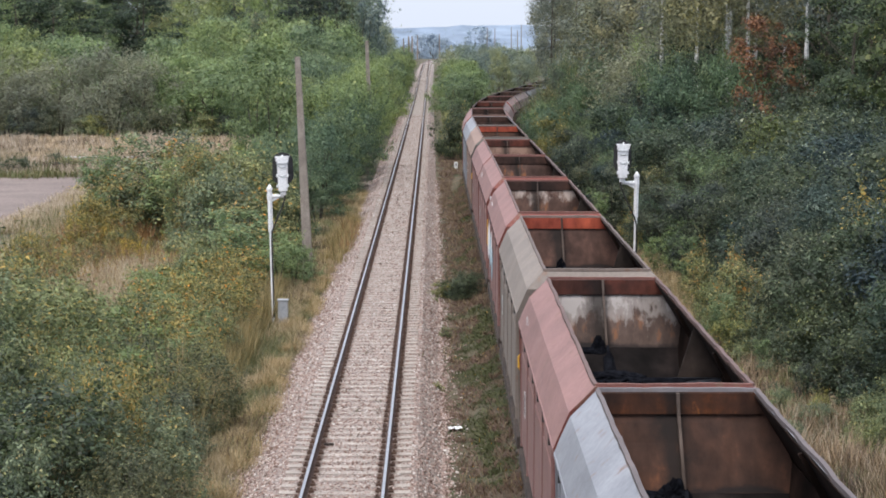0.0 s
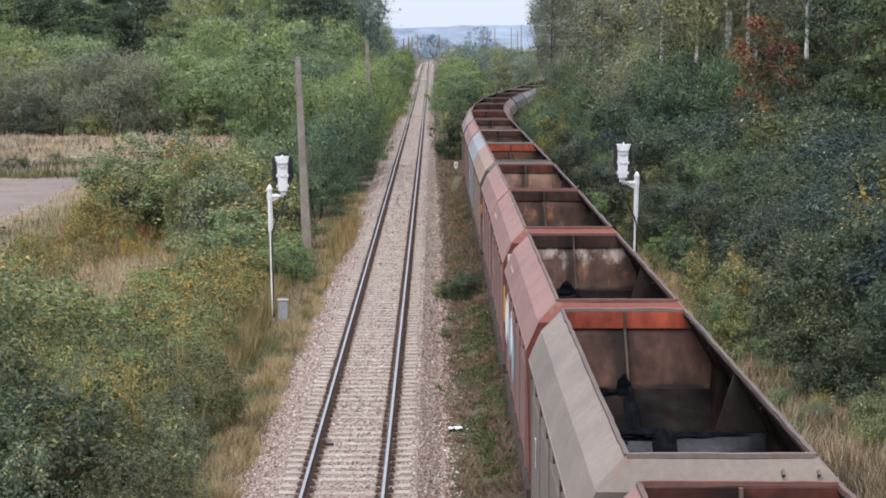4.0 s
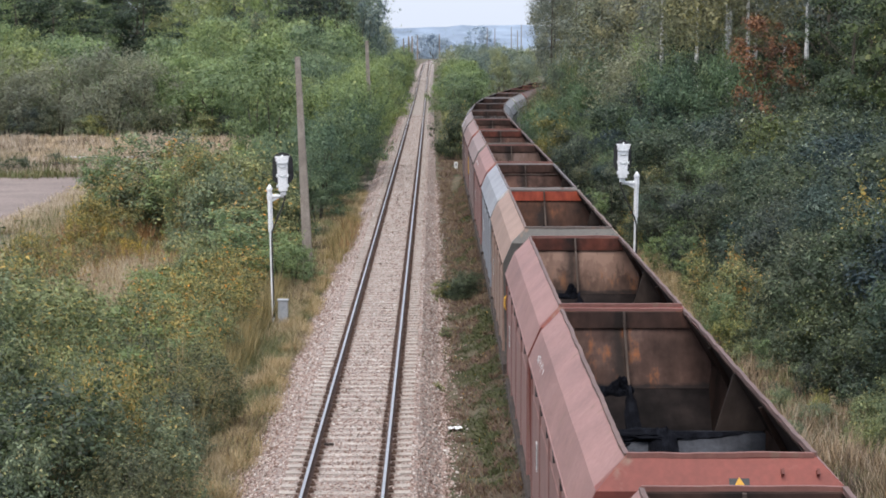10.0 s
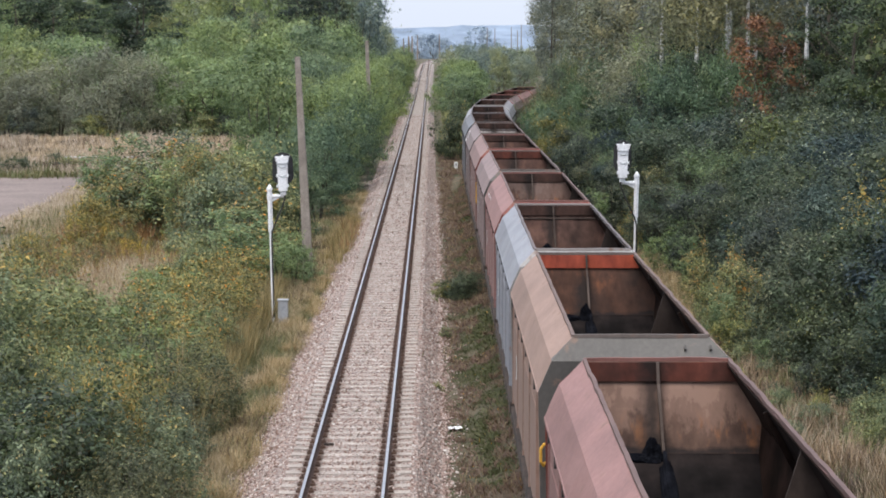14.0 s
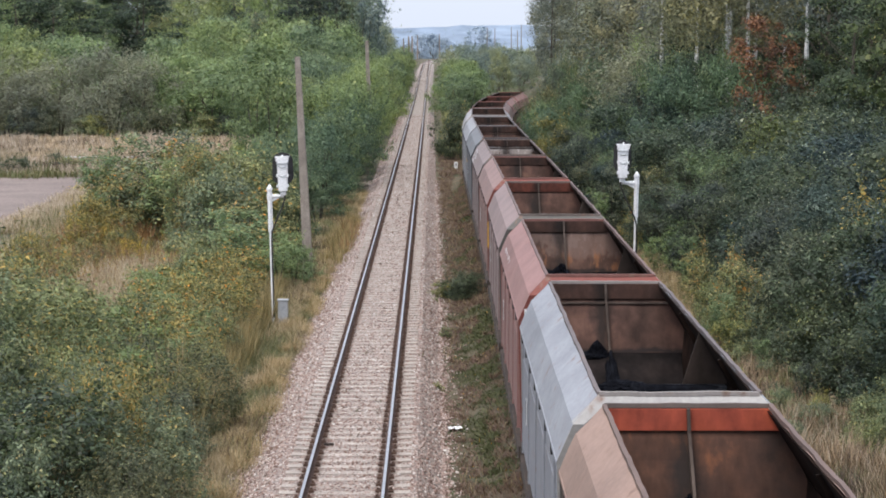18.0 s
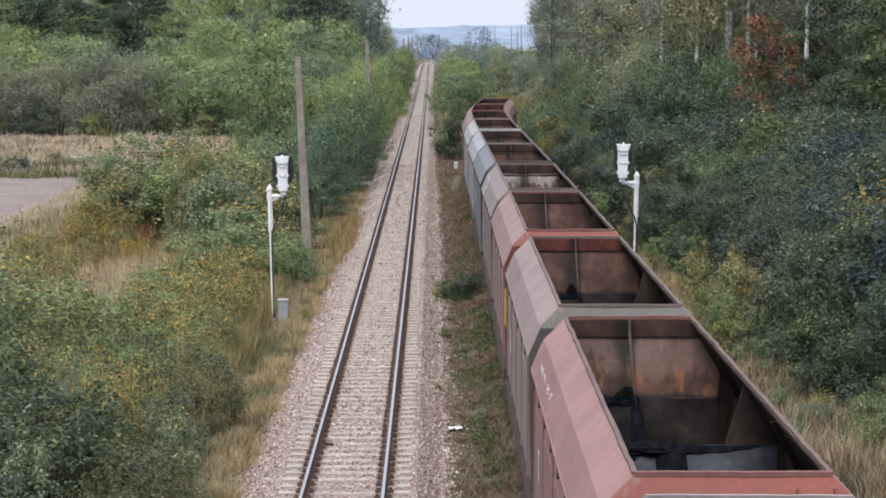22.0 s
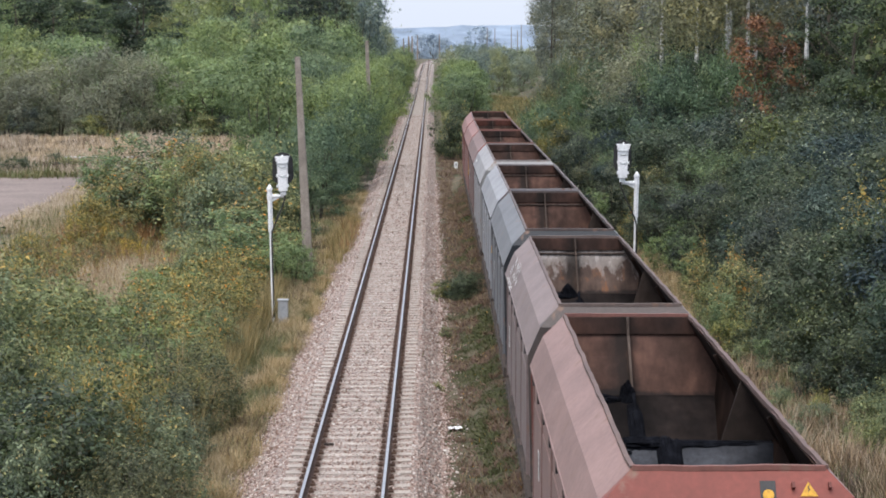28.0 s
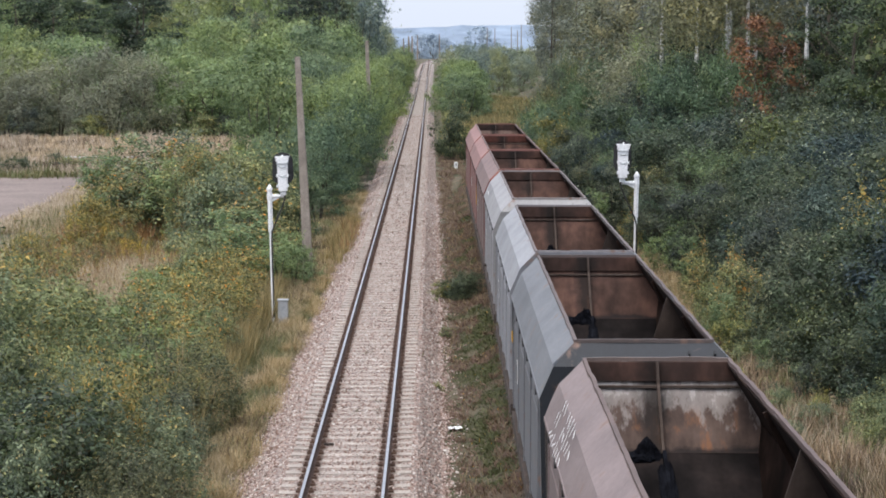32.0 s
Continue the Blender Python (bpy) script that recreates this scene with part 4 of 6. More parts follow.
        d = put("data", "data_panel", Matrix.LocRotScale((-1.414, 2.9 + 0.3 * (i % 3), 2.4), Euler((0, 0, -math.pi / 2)), (1.0, 0.5, 2.0)), label="white stencilled data panel")
        put("lines", "panel_lines", None, d)
        if i in (4, 8):
            d = put("data", "data_plate", pose(-1.2, -e - 0.004, 3.53), label="small white data plate")
            put("lines", "plate_lines", None, d)
        hip = Matrix.Translation((0, -h, 4.19)) @ Matrix.Rotation(math.atan2(0.32, HIP), 4, "X")
        for x in () if flat else (0.6, 0.95):
            put("lug", "lifting_lug", hip @ pose(x, -0.2, -0.02), tint=tuple(c * 0.6 for c in endp))
        if i == 4:
            p = put("plate", "dark_plate", hip @ pose(0.27, -0.33, 0.004, 0, 0, 90), label="dark blue sign plate")
            put("warning", "warning_triangle", Matrix.Translation((-0.065, 0.1, 0.007)) @ pose(0, 0, 0, 0, 0, -90), p, label="yellow warning triangle")
        if i == 10:
            p = put("warning", "warning_triangle", hip @ pose(0.75, -0.3, 0.004), label="yellow warning triangle")
            put("bolt", "lightning_mark", None, p)
            p = put("plate", "dark_plate", hip @ pose(0.36, -0.34, 0.004))
            put("emblem", "round_emblem", None, p, label="yellow and orange disc")
        # stencilled marks on the flank, by the far end
        fl = Matrix(((0.0, 0.395, -0.919, -1.3375), (-1.0, 0.0, 0.0, 0.0), (0.0, 0.919, 0.395, 3.655), (0, 0, 0, 1)))
        marks = {3: (1, 5), 4: (1, 6), 8: (2, 5), 11: (3, 5), 1: (1, 3), 14: (1, 5)}.get(i)
        if marks:
            for row in range(marks[0]):
                for k in range(marks[1] * 2):
                    if rng.random() < 0.78:
                        y = 4.3 - (0.26 if i == 11 else 0.13) * k - row * (0.0 if marks[0] == 3 else 1.4) + rng.uniform(-0.02, 0.02)
                        up = (row - 1) * 0.2 if marks[0] == 3 else 0.0
                        put("mark", "stencil_bar", Matrix.Translation((0, y, 0)) @ fl @ pose(0, up, 0.008, 0, 0, rng.choice((95, 75, 85, 20, 120, 150))) @ Matrix.Diagonal(((1.7 if i == 11 else 1.0) * rng.uniform(0.6, 1.0), (1.5 if i == 11 else 1.0) * rng.uniform(0.35, 0.5), 1, 1)))
        for s in (-1, 1):
            b = put("bogie", "bogie_frame", pose(0, s * 3.9, 0))
            for q in (-0.9, 0.9):
                AXLES.append((put("wheelset", "wheelset", pose(0, q, 0.46), b), q))
        train.append((w, y0))
    return train


AXLES = []
TRAIN = build_train()


def motions():
    """The train rolls towards the bridge at an even pace."""
    for w, y0 in TRAIN:
        rows = []
        for t in range(0, 33):
            y = y0 - SPEED * t
            a, b = siding_x(y - 3.9)[0], siding_x(y + 3.9)[0]
            rows.append((t, pose((a + b) / 2, y, 0, 0, 0, -math.degrees(math.atan2(b - a, 7.8)))))
        walk(w, rows)
    step = 4 / FPS
    turns = [(k * step, math.degrees(k * step * SPEED / 0.46)) for k in range(241)]
    for axle, q in AXLES:
        walk(axle, [(t, pose(0, q, 0.46, a, 0, 0)) for t, a in turns])



# ---------------------------------------------------------------- plants
def unit(rng, n):
    a = rng.normal(size=(n, 3))
    return a / np.linalg.norm(a, axis=1)[:, None]


def leaf_cloud(name, rng, at, out, leaf, mat, narrow=0.6, wild=0.55):
    """Leaves at the given spots, facing roughly outwards and up."""
    n = len(at)
    nrm = out * 1.1 + unit(rng, n) * wild + np.array([0, 0, 0.4])
    nrm /= np.linalg.norm(nrm, axis=1)[:, None]
    u = np.cross(unit(rng, n), nrm)
    u /= np.linalg.norm(u, axis=1)[:, None]
    v = np.cross(nrm, u)
    s = leaf * rng.uniform(0.5, 1.3, (n, 1))
    return tris(name, at, u * s * 0.5, v * s * 0.55 * narrow, mat)


def plant_meshes(seed, h, r, low=0.0, belly=0.4, clumps=60, per=60, rc=0.35, leaf=0.08, shoots=0, mat=None, bark=None, thick=0.03, stems=5, narrow=0.6, flat=0.75, wild=0.4, limbs=0.5, inside=330):
    """A plant's wood and its leaves. The crown is a heap of leafy clumps over an uneven envelope, from low up to h, widest at belly; limbs lead to the clumps."""
    rng = np.random.default_rng(seed)
    bm = bmesh.new()
    spots, outs, centres, cores = [], [], [], []
    zb = low + (h - low) * belly
    lobes = rng.uniform(0, 6.283, 3)

    def girth(z, az):
        w = (z - zb) / (h - zb) if z > zb else (zb - z) / max(0.01, zb - low) * 0.65
        return r * math.sqrt(max(0.02, 1 - w * w)) * (1 + 0.16 * math.sin(2 * az + lobes[0]) + 0.12 * math.sin(3 * az + lobes[1]) + 0.1 * math.sin(5 * z / h * 3 + lobes[2] + az))

    for k in range(clumps):
        z = low + (h - low) * (rng.uniform() ** 0.85) * 0.97
        az = rng.uniform(0, 6.283)
        f = rng.uniform(0.72, 1.02) if rng.uniform() < 0.78 else rng.uniform(0.25, 0.72)
        g = girth(z, az) * f
        c = np.array([math.cos(az) * g, math.sin(az) * g, max(z, rc * 0.5)])
        size = rc * rng.uniform(0.6, 1.35)
        centres.append((c, size))
        m = max(4, int(per * (size / rc) ** 2 * rng.uniform(0.6, 1.2)))
        d = unit(rng, m)
        rad = size * rng.uniform(0.35, 1.0, m)[:, None] ** 0.6
        p = c + d * rad * np.array([1, 1, flat])
        spots.append(p)
        whole = (p - np.array([0, 0, low + (h - low) * 0.4])) / np.array([r, r, (h - low) * 0.55])
        outs.append(d * 0.6 + whole * 0.7)
        cores.append((c, size))
    for k in range(shoots):
        c, size = centres[rng.integers(len(centres))]
        ln = rng.uniform(0.5, 1.5) * rc * 1.6
        d = np.array([c[0] / r * 0.5, c[1] / r * 0.5, 1.0]) + rng.normal(size=3) * 0.2
        t = rng.uniform(0, 1, (16, 1))
        spots.append(c + np.array([0, 0, size * 0.4]) + d * t * ln + rng.normal(size=(16, 3)) * leaf * 0.5)
        outs.append(unit(rng, 16))
    z0 = low + (h - low) * 0.15
    tops = []
    for k in range(stems):
        az = 6.283 * k / stems + rng.uniform(-0.5, 0.5)
        sp = 0 if stems == 1 else r * 0.55
        top = np.array([math.cos(az) * sp, math.sin(az) * sp, h * (0.9 if stems == 1 else 0.75)])
        foot = np.array([math.cos(az), math.sin(az), 0]) * (0 if stems == 1 else 0.08 * r)
        mid = foot * 0.5 + top * 0.5 + rng.normal(size=3) * (0.03 if stems > 1 else 0.006) * h
        tube(bm, foot - (0, 0, 0.15), mid, thick, thick * 0.65, 6)
        tube(bm, mid, top, thick * 0.65, thick * 0.12, 5)
        tops.append((foot, mid, top))
    for c, size in centres:
        if rng.uniform() > limbs:
            continue
        foot, mid, top = min(tops, key=lambda s: np.linalg.norm(s[1][:2] - c[:2]))
        zt = max(z0, c[2] - 0.35 * np.linalg.norm(c[:2]) - 0.1 * h)
        w = min(1, max(0.05, (zt - foot[2]) / (top[2] - foot[2])))
        p = foot + (mid - foot) * w * 2 if w < 0.5 else mid + (top - mid) * (w - 0.5) * 2
        tube(bm, p, c, thick * 0.3 * (1.1 - w), thick * 0.08, 4)
    size = np.ones(sum(map(len, spots)))
    for c, big in cores:
        # close-set foliage inside each clump, so that one does not see through it
        d = unit(rng, 34)
        spots.append(c + d * big * rng.uniform(0.32, 0.56, (34, 1)) * np.array([1, 1, flat]))
        outs.append(d * 3)
        size = np.concatenate([size, np.full(34, 0.27 * big / leaf)])
    inner = unit(rng, inside) * np.array([r, r, (h - low) * 0.5]) * rng.uniform(0.05, 0.5, (inside, 1)) + np.array([0, 0, low + (h - low) * 0.42])
    spots.append(inner[inner[:, 2] > 0.1])
    outs.append(unit(rng, len(spots[-1])))
    size = np.concatenate([size, np.full(len(spots[-1]), 0.15 * r / leaf)])
    crown = leaf_cloud("crown", rng, np.concatenate(spots), np.concatenate(outs), leaf * size[:, None], mat, narrow, wild)
    return mesh_of("trunk", bm, bark or BARK), crown


class Species:
    """A few forms of one plant, set out again and again as things of their own."""

    def __init__(self, name, label, category, group, forms, **kw):
        self.name, self.label, self.category, self.group = name, label, category, group
        self.height = kw["h"]
        self.single = kw.get("stems", 5) == 1
        mats = kw.pop("mats")
        self.forms = [plant_meshes(sum(map(ord, name)) * 7 + k, mat=mats[k % len(mats)], **kw) for k in range(forms)]
        self.count = 0

    def put(self, x, y, h, form=None, wide=None):
        trunk, crown = self.forms[self.count % len(self.forms) if form is None else form]
        self.count += 1
        o = tagged(new(self.name), self.label, self.category, self.group)
        s = h / self.height
        w = s if wide is None else wide
        o.matrix_basis = Matrix.LocRotScale((x, y, ground_z(x, y)), Euler((0, 0, RNG.uniform(0, 6.28))), (w, w, s))
        wood = part("trunk", trunk, None, o)
        if not self.single:
            tagged(wood, kind="stuff")
        part("crown", crown, None, o)
        return o


RNG = random.Random(5)

bush_near = Species("bush", "dense green leafy bush on the embankment", "bush", "embankment bushes", 4, h=3.0, r=1.35, clumps=58, per=95, rc=0.4, leaf=0.098, shoots=70, mats=[LEAF_GREEN, LEAF_TEAL, LEAF_GREEN, LEAF_OLIVE], thick=0.03, wild=0.6)
willow_near = Species("willow_shrub", "grey-green narrow-leaved willow shrub", "bush", "willow shrubs", 4, h=2.6, r=1.35, clumps=60, per=105, rc=0.32, leaf=0.1, shoots=190, narrow=0.34, flat=1.1, wild=0.7, mats=[LEAF_GREY, LEAF_GREEN, LEAF_GREY, LEAF_OLIVE], thick=0.025)
yellow_near = Species("autumn_shrub", "small shrub with yellow and orange autumn leaves", "bush", "autumn shrubs", 2, h=1.8, r=0.8, clumps=40, per=50, rc=0.26, leaf=0.055, shoots=30, mats=[LEAF_TURNING, LEAF_YELLOW], bark=BARK_RED, thick=0.02)
sapling = Species("sapling", "slender young tree with light green leaves", "sapling", "young trees", 3, h=2.4, r=0.6, clumps=34, per=50, rc=0.24, leaf=0.07, shoots=24, mats=[LEAF_BRIGHT, LEAF_GREEN, LEAF_TURNING], thick=0.02, stems=3)
thicket = Species("alder_shrub", "tall dark green alder shrub in a thicket", "bush", "trackside thicket", 7, h=6.0, r=2.1, clumps=62, per=200, rc=0.68, leaf=0.095, shoots=110, mats=[LEAF_DARK, LEAF_BLUE, LEAF_OLIVE, LEAF_OLIVE, LEAF_FOREST, LEAF_DARK, LEAF_ALDER], thick=0.05, wild=0.8)
robinia = Species("robinia_tree", "rounded bright green robinia tree", "tree", "robinia trees", 4, h=8.0, r=3.4, low=0.3, belly=0.35, clumps=38, per=170, rc=1.35, leaf=0.165, shoots=8, flat=0.6, mats=[LEAF_BRIGHT, LEAF_FOREST, LEAF_BRIGHT, LEAF_FOREST], thick=0.1, limbs=0.2, wild=0.4)
dull_bush = Species("willow_tree", "large dull grey-brown willow at the field edge", "tree", "field edge willows", 3, h=8.0, r=3.0, clumps=52, per=125, rc=1.05, leaf=0.19, shoots=40, flat=1.1, narrow=0.4, mats=[LEAF_DULL, LEAF_FOREST, LEAF_DULL], thick=0.09, limbs=0.3, wild=0.5)
haze_tree = Species("scrub_tree", "scrub tree far along the line, haze painted into its green", "tree", "far scrub", 3, h=8.0, r=3.2, low=0.0, belly=0.35, clumps=34, per=90, rc=1.3, leaf=0.26, shoots=6, flat=0.7, mats=[LEAF_HAZE], thick=0.1, limbs=0.1, inside=60)
pine = Species("pine_tree", "tall dark pine with a bare lower trunk", "tree", "pine trees", 3, h=16.0, r=2.3, low=5.0, belly=0.3, clumps=60, per=80, rc=0.85, leaf=0.26, flat=0.45, narrow=0.3, mats=[LEAF_PINE], thick=0.16, stems=1, limbs=1.0, inside=40)
birch = Species("birch_tree", "tall birch with a thin yellowing crown", "tree", "birch trees", 4, h=14.0, r=1.9, low=3.2, belly=0.35, clumps=66, per=85, rc=0.7, leaf=0.15, flat=1.3, mats=[LEAF_BIRCH, LEAF_GREEN, LEAF_PALE, LEAF_BIRCH], bark=BARK, thick=0.11, stems=1, limbs=0.12, inside=40)
bare_birch = Species("tall_birch", "tall birch with a bare white lower trunk", "tree", "tall birches", 3, h=17.0, r=2.2, low=9.0, belly=0.4, clumps=50, per=80, rc=0.8, leaf=0.16, flat=1.3, mats=[LEAF_BIRCH], bark=BIRCH, thick=0.19, stems=1, limbs=0.0, inside=40)
oak = Species("oak_tree", "broad dark green oak in layered boughs", "tree", "oak trees", 2, h=13.0, r=3.9, low=2.2, belly=0.4, clumps=66, per=190, rc=1.2, leaf=0.15, flat=0.4, mats=[LEAF_OAK], thick=0.2, stems=1, limbs=0.5, wild=0.4)
clump_tree = Species("young_aspen", "group of slender reddish stems under a light green crown", "tree", "young aspens", 2, h=4.8, r=1.1, low=1.5, belly=0.4, clumps=46, per=80, rc=0.38, leaf=0.085, shoots=40, mats=[LEAF_TURNING, LEAF_GREEN], bark=BARK_RED, thick=0.035, stems=6, wild=0.6)
red_tree = Species("red_oak_tree", "young tree in rust-red autumn leaf", "tree", "red oaks", 1, h=8.0, r=1.7, low=2.0, clumps=50, per=60, rc=0.4, leaf=0.11, flat=0.7, inside=20, mats=[LEAF_RED], thick=0.07, stems=2, limbs=0.3)
poplar = Species("silver_poplar", "pale silvery-leaved poplar above the robinias", "tree", "silver poplars", 1, h=13.0, r=2.0, low=2.0, clumps=70, per=90, rc=0.6, leaf=0.18, flat=1.3, mats=[LEAF_GREY], thick=0.12, stems=2, inside=60)
far_tree = Species("distant_tree", "distant broadleaf tree, haze painted into its leaves", "tree", "distant trees", 3, h=14.0, r=6.5, low=0.0, clumps=50, per=26, rc=2.2, leaf=1.1, mats=[LEAF_FAR], thick=0.2, limbs=0.0, inside=0)


def right_edge(y):
    """Where the thicket begins beside the siding."""
    pts = [(30, 11.5), (44, 11.0), (60, 10.2), (80, 9.4), (100, 7.6), (115, 6.6), (130, 7.0), (160, 9.6), (200, 14.5), (260, 22)]
    for (a, p), (b, q) in zip(pts, pts[1:]):
        if y <= b:
            return p + (q - p) * max(0, y - a) / (b - a)
    return 22


def woods():
    r = RNG
    # thicket beside the siding, low at its edge and taller behind
    y = 47.0
    while y < 205:
        e = right_edge(y)
        near = y < 110
        for k, (dx, h) in enumerate(((0.5, 3.3), (2.6, 4.7), (5.2, 5.6), (8.2, 6.2))[: 4 if near else 3]):
            hh = h * r.uniform(0.8, 1.15) * (1.25 if y < 62 and k == 0 else 1.0) * (1.0 if near else 1.12)
            dark = (e + dx) / y > 0.138
            thicket.put(e + dx * (1 if near else 1.2) + r.uniform(-0.6, 0.8), y + r.uniform(-1.2, 1.2), hh, form=r.choice([0, 1, 5]) if y < 58 or (k > 1 and y < 100) else r.choice([0, 1, 2, 0, 5, 2, 5] if dark else [0, 1, 2, 2, 5, 6, 3]), wide=hh / 6 * r.uniform(1.0, 1.35))
        y += 3.0 if near else 5.0
    for x, y, h in ((6.2, 112, 4.6), (6.35, 118, 5.0), (6.65, 124, 5.3), (7.1, 130, 5.6), (7.6, 136, 5.6), (8.4, 142, 6.0), (9.2, 149, 7.2), (10.2, 157, 7.4), (8.1, 139, 6.8), (8.8, 145, 7.0), (9.7, 152, 7.4), (8.9, 128, 6.4), (9.6, 138, 6.6)):
        thicket.put(x, y, h, form=r.choice([2, 1, 6]), wide=0.72 if y < 137 else 0.62)
    # wood behind: pines, birches, oaks
    for _ in range(64):
        y = r.uniform(92, 215)
        x = right_edge(y) + r.uniform(9.5, 34)
        kind = r.choice([pine, pine, birch, thicket, oak])
        h = {"pine_tree": r.uniform(13, 18), "birch_tree": r.uniform(12, 16), "alder_shrub": r.uniform(7, 9.5), "oak_tree": r.uniform(9, 13)}[kind.name]
        kind.put(x, y, h)
    for x, y in ((10.5, 128), (12.5, 134), (15, 126), (17, 136), (14, 146), (18.5, 146), (12.5, 158), (16, 164), (21, 152), (20, 128), (24, 130), (23, 120), (28, 122), (26, 112)):
        dull_bush.put(x + 1.5, y, r.uniform(7.5, 9.5), form=r.choice([0, 1]))
    for x, y, h in ((14.6, 114.5, 16), (15.0, 118.5, 17), (16.0, 115, 16), (16.4, 121, 17), (19.0, 113, 16), (19.4, 114.5, 17), (17.4, 112, 16), (18.2, 101.5, 17), (14.9, 105.8, 16), (15.85, 105.4, 17), (15.15, 106.4, 16.5), (13.0, 118, 16)):
        bare_birch.put(x, y, h)
    for x, y, h in ((13.2, 163, 13), (14.4, 168, 14), (15.0, 161, 13.5), (16.1, 166, 14.5), (17.0, 160, 13), (14.2, 173, 12.5), (17.4, 170, 14), (15.8, 175, 14)):
        birch.put(x, y, h, form=r.choice([2, 2, 0]), wide=1.4)
    for k in range(4, 26):
        pine.put(13.5 + 1.0 * k + r.uniform(-0.5, 0.5), 124 + r.uniform(-3, 12) + 0.3 * k, r.uniform(13, 17), wide=1.5)
    for k in (0, 1, 2, 5, 6, 7, 8, 9, 10, 11):
        oak.put(13.5 + 1.5 * k, 108 + r.uniform(-2, 3), r.uniform(7.6, 9.0), wide=0.7)
    for x, y, h in ((11.2, 103, 7.6), (12.6, 105, 8.2), (14.0, 102, 7.8), (15.2, 105, 8.4), (12.0, 108, 8.6)):
        thicket.put(x + r.uniform(-0.7, 0.7), y, h * r.uniform(0.8, 1.1), form=r.choice([0, 1, 6, 6, 4]), wide=r.uniform(0.75, 1.05))
    red_tree.put(15.5, 96, 10.4)
    red_tree.put(16.3, 98, 9.0)
    for x, y, h in ((18.6, 92, 11.5), (20.4, 97, 13.5), (17.9, 98, 8.2), (20.6, 89, 12)):
        oak.put(x, y, h)
    for y in range(150, 250, 5):
        x = right_edge(y) + r.uniform(2.5, 6)
        birch.put(x + 2, y, r.uniform(12, 16), form=r.choice([0, 2, 3]))
        robinia.put(x + 5, y + 3, r.uniform(8, 11), wide=1.0)
    for k in range(12):
        y = 165 + 7 * k
        birch.put(right_edge(y) + 5 + r.uniform(-1, 3), y, r.uniform(11, 14), form=2, wide=1.5)
    for y, x in ((262, 15.1), (275, 15.9), (290, 16.8), (268, 18.5), (305, 17.8), (320, 19.2), (285, 19.5), (335, 18.5), (300, 21), (315, 24), (340, 24), (280, 24)):
        birch.put(x, y, r.uniform(16, 20), form=r.choice([0, 3]), wide=1.5)
        haze_tree.put(x + 1.6, y - 6, r.uniform(5.5, 7.5))
    # scrub between the diverging tracks
    bush_near.put(1.45, 152, 3.9, form=1, wide=1.0)
    bush_near.put(1.9, 157, 3.6, form=0, wide=1.0)
    for _ in range(64):
        y = r.uniform(215, 480)
        lo, hi = 1.9 + (y - 215) * 0.003, 4.0 + (y - 200) * 0.075
        x = r.uniform(lo, max(lo + 1, min(hi, 26)))
        if y < 290 and 4.5 < x < 13:
            continue
        (haze_tree if y > 290 else robinia).put(x, y, r.uniform(4.6, 7.2), wide=r.uniform(0.5, 0.8))
    # left: near embankment, a closed cover of shrubs up to the grass strip
    y = 31.0
    while y < 60:
        x = -5.35 - 0.025 * (y - 31)
        first = True
        while x > -14.5:
            kind = r.choice([willow_near, willow_near, bush_near, sapling]) if not first else willow_near
            if y < 41 and x < -7.2:
                kind = bush_near
            elif x > -8.6:
                kind = willow_near
            hh = r.uniform(1.5, 2.0) if first else r.uniform(1.9, 2.8)
            if -0.2 < x / y + 0.19 < 0.012 and 43 < y < 56:
                hh *= 1.25
            elif y > 46:
                hh *= 0.72
            kind.put(x + r.uniform(-0.4, 0.3), y + r.uniform(-0.7, 0.7), hh, form=(1 if y < 41 and x < -6.3 else r.choice([0, 2, 3])) if kind is bush_near else (r.choice([3, 3, 3, 0]) if y < 41 else r.choice([0, 1, 2, 0, 2, 3])) if kind is willow_near else None, wide=hh / kind.height * r.uniform(1.0, 1.3) * (1.8 if kind is sapling else 1))
            first = False
            x -= r.uniform(1.7, 2.3)
        y += 2.5
    for x, y, h in ((-8.3, 38.5, 2.4), (-8.7, 40.5, 2.7), (-7.6, 37, 2.2), (-9.4, 43, 2.9)):
        bush_near.put(x, y, h, form=1)
    sapling.put(-8.0, 36.5, 2.9, form=0, wide=1.3)
    for x, y, h in ((-7.6, 59, 2.2), (-8.4, 62, 2.4), (-9.0, 65, 2.2), (-7.9, 66, 2.0), (-9.6, 58, 2.3), (-8.6, 55, 2.4), (-6.9, 56, 1.9), (-7.4, 53.5, 2.0), (-8.2, 51.5, 2.1), (-6.7, 51.5, 1.8), (-7.2, 49, 2.0), (-6.6, 54, 1.7), (-9.4, 53, 2.3), (-6.5, 58, 1.7)):
        sapling.put(x, y, h, form=0, wide=1.5)
    for x, y, h in ((-6.1, 63, 1.7), (-6.5, 66, 2.0), (-5.9, 60, 1.3), (-7.0, 68, 1.9), (-6.9, 62, 1.5), (-6.7, 59, 1.4), (-13.0, 72, 2.0), (-14.8, 76, 2.2), (-14.0, 62, 2.2), (-11.8, 64, 1.5), (-15.5, 84, 1.6), (-13.8, 88, 1.4), (-9.0, 60, 1.6), (-10.6, 54, 2.2), (-11.3, 58, 2.2), (-10.0, 57, 1.8), (-13.5, 68, 2.2), (-14.5, 90, 1.6), (-13.0, 86, 1.5), (-12.0, 82, 1.4), (-15.6, 80, 1.8)):
        yellow_near.put(x, y, h)
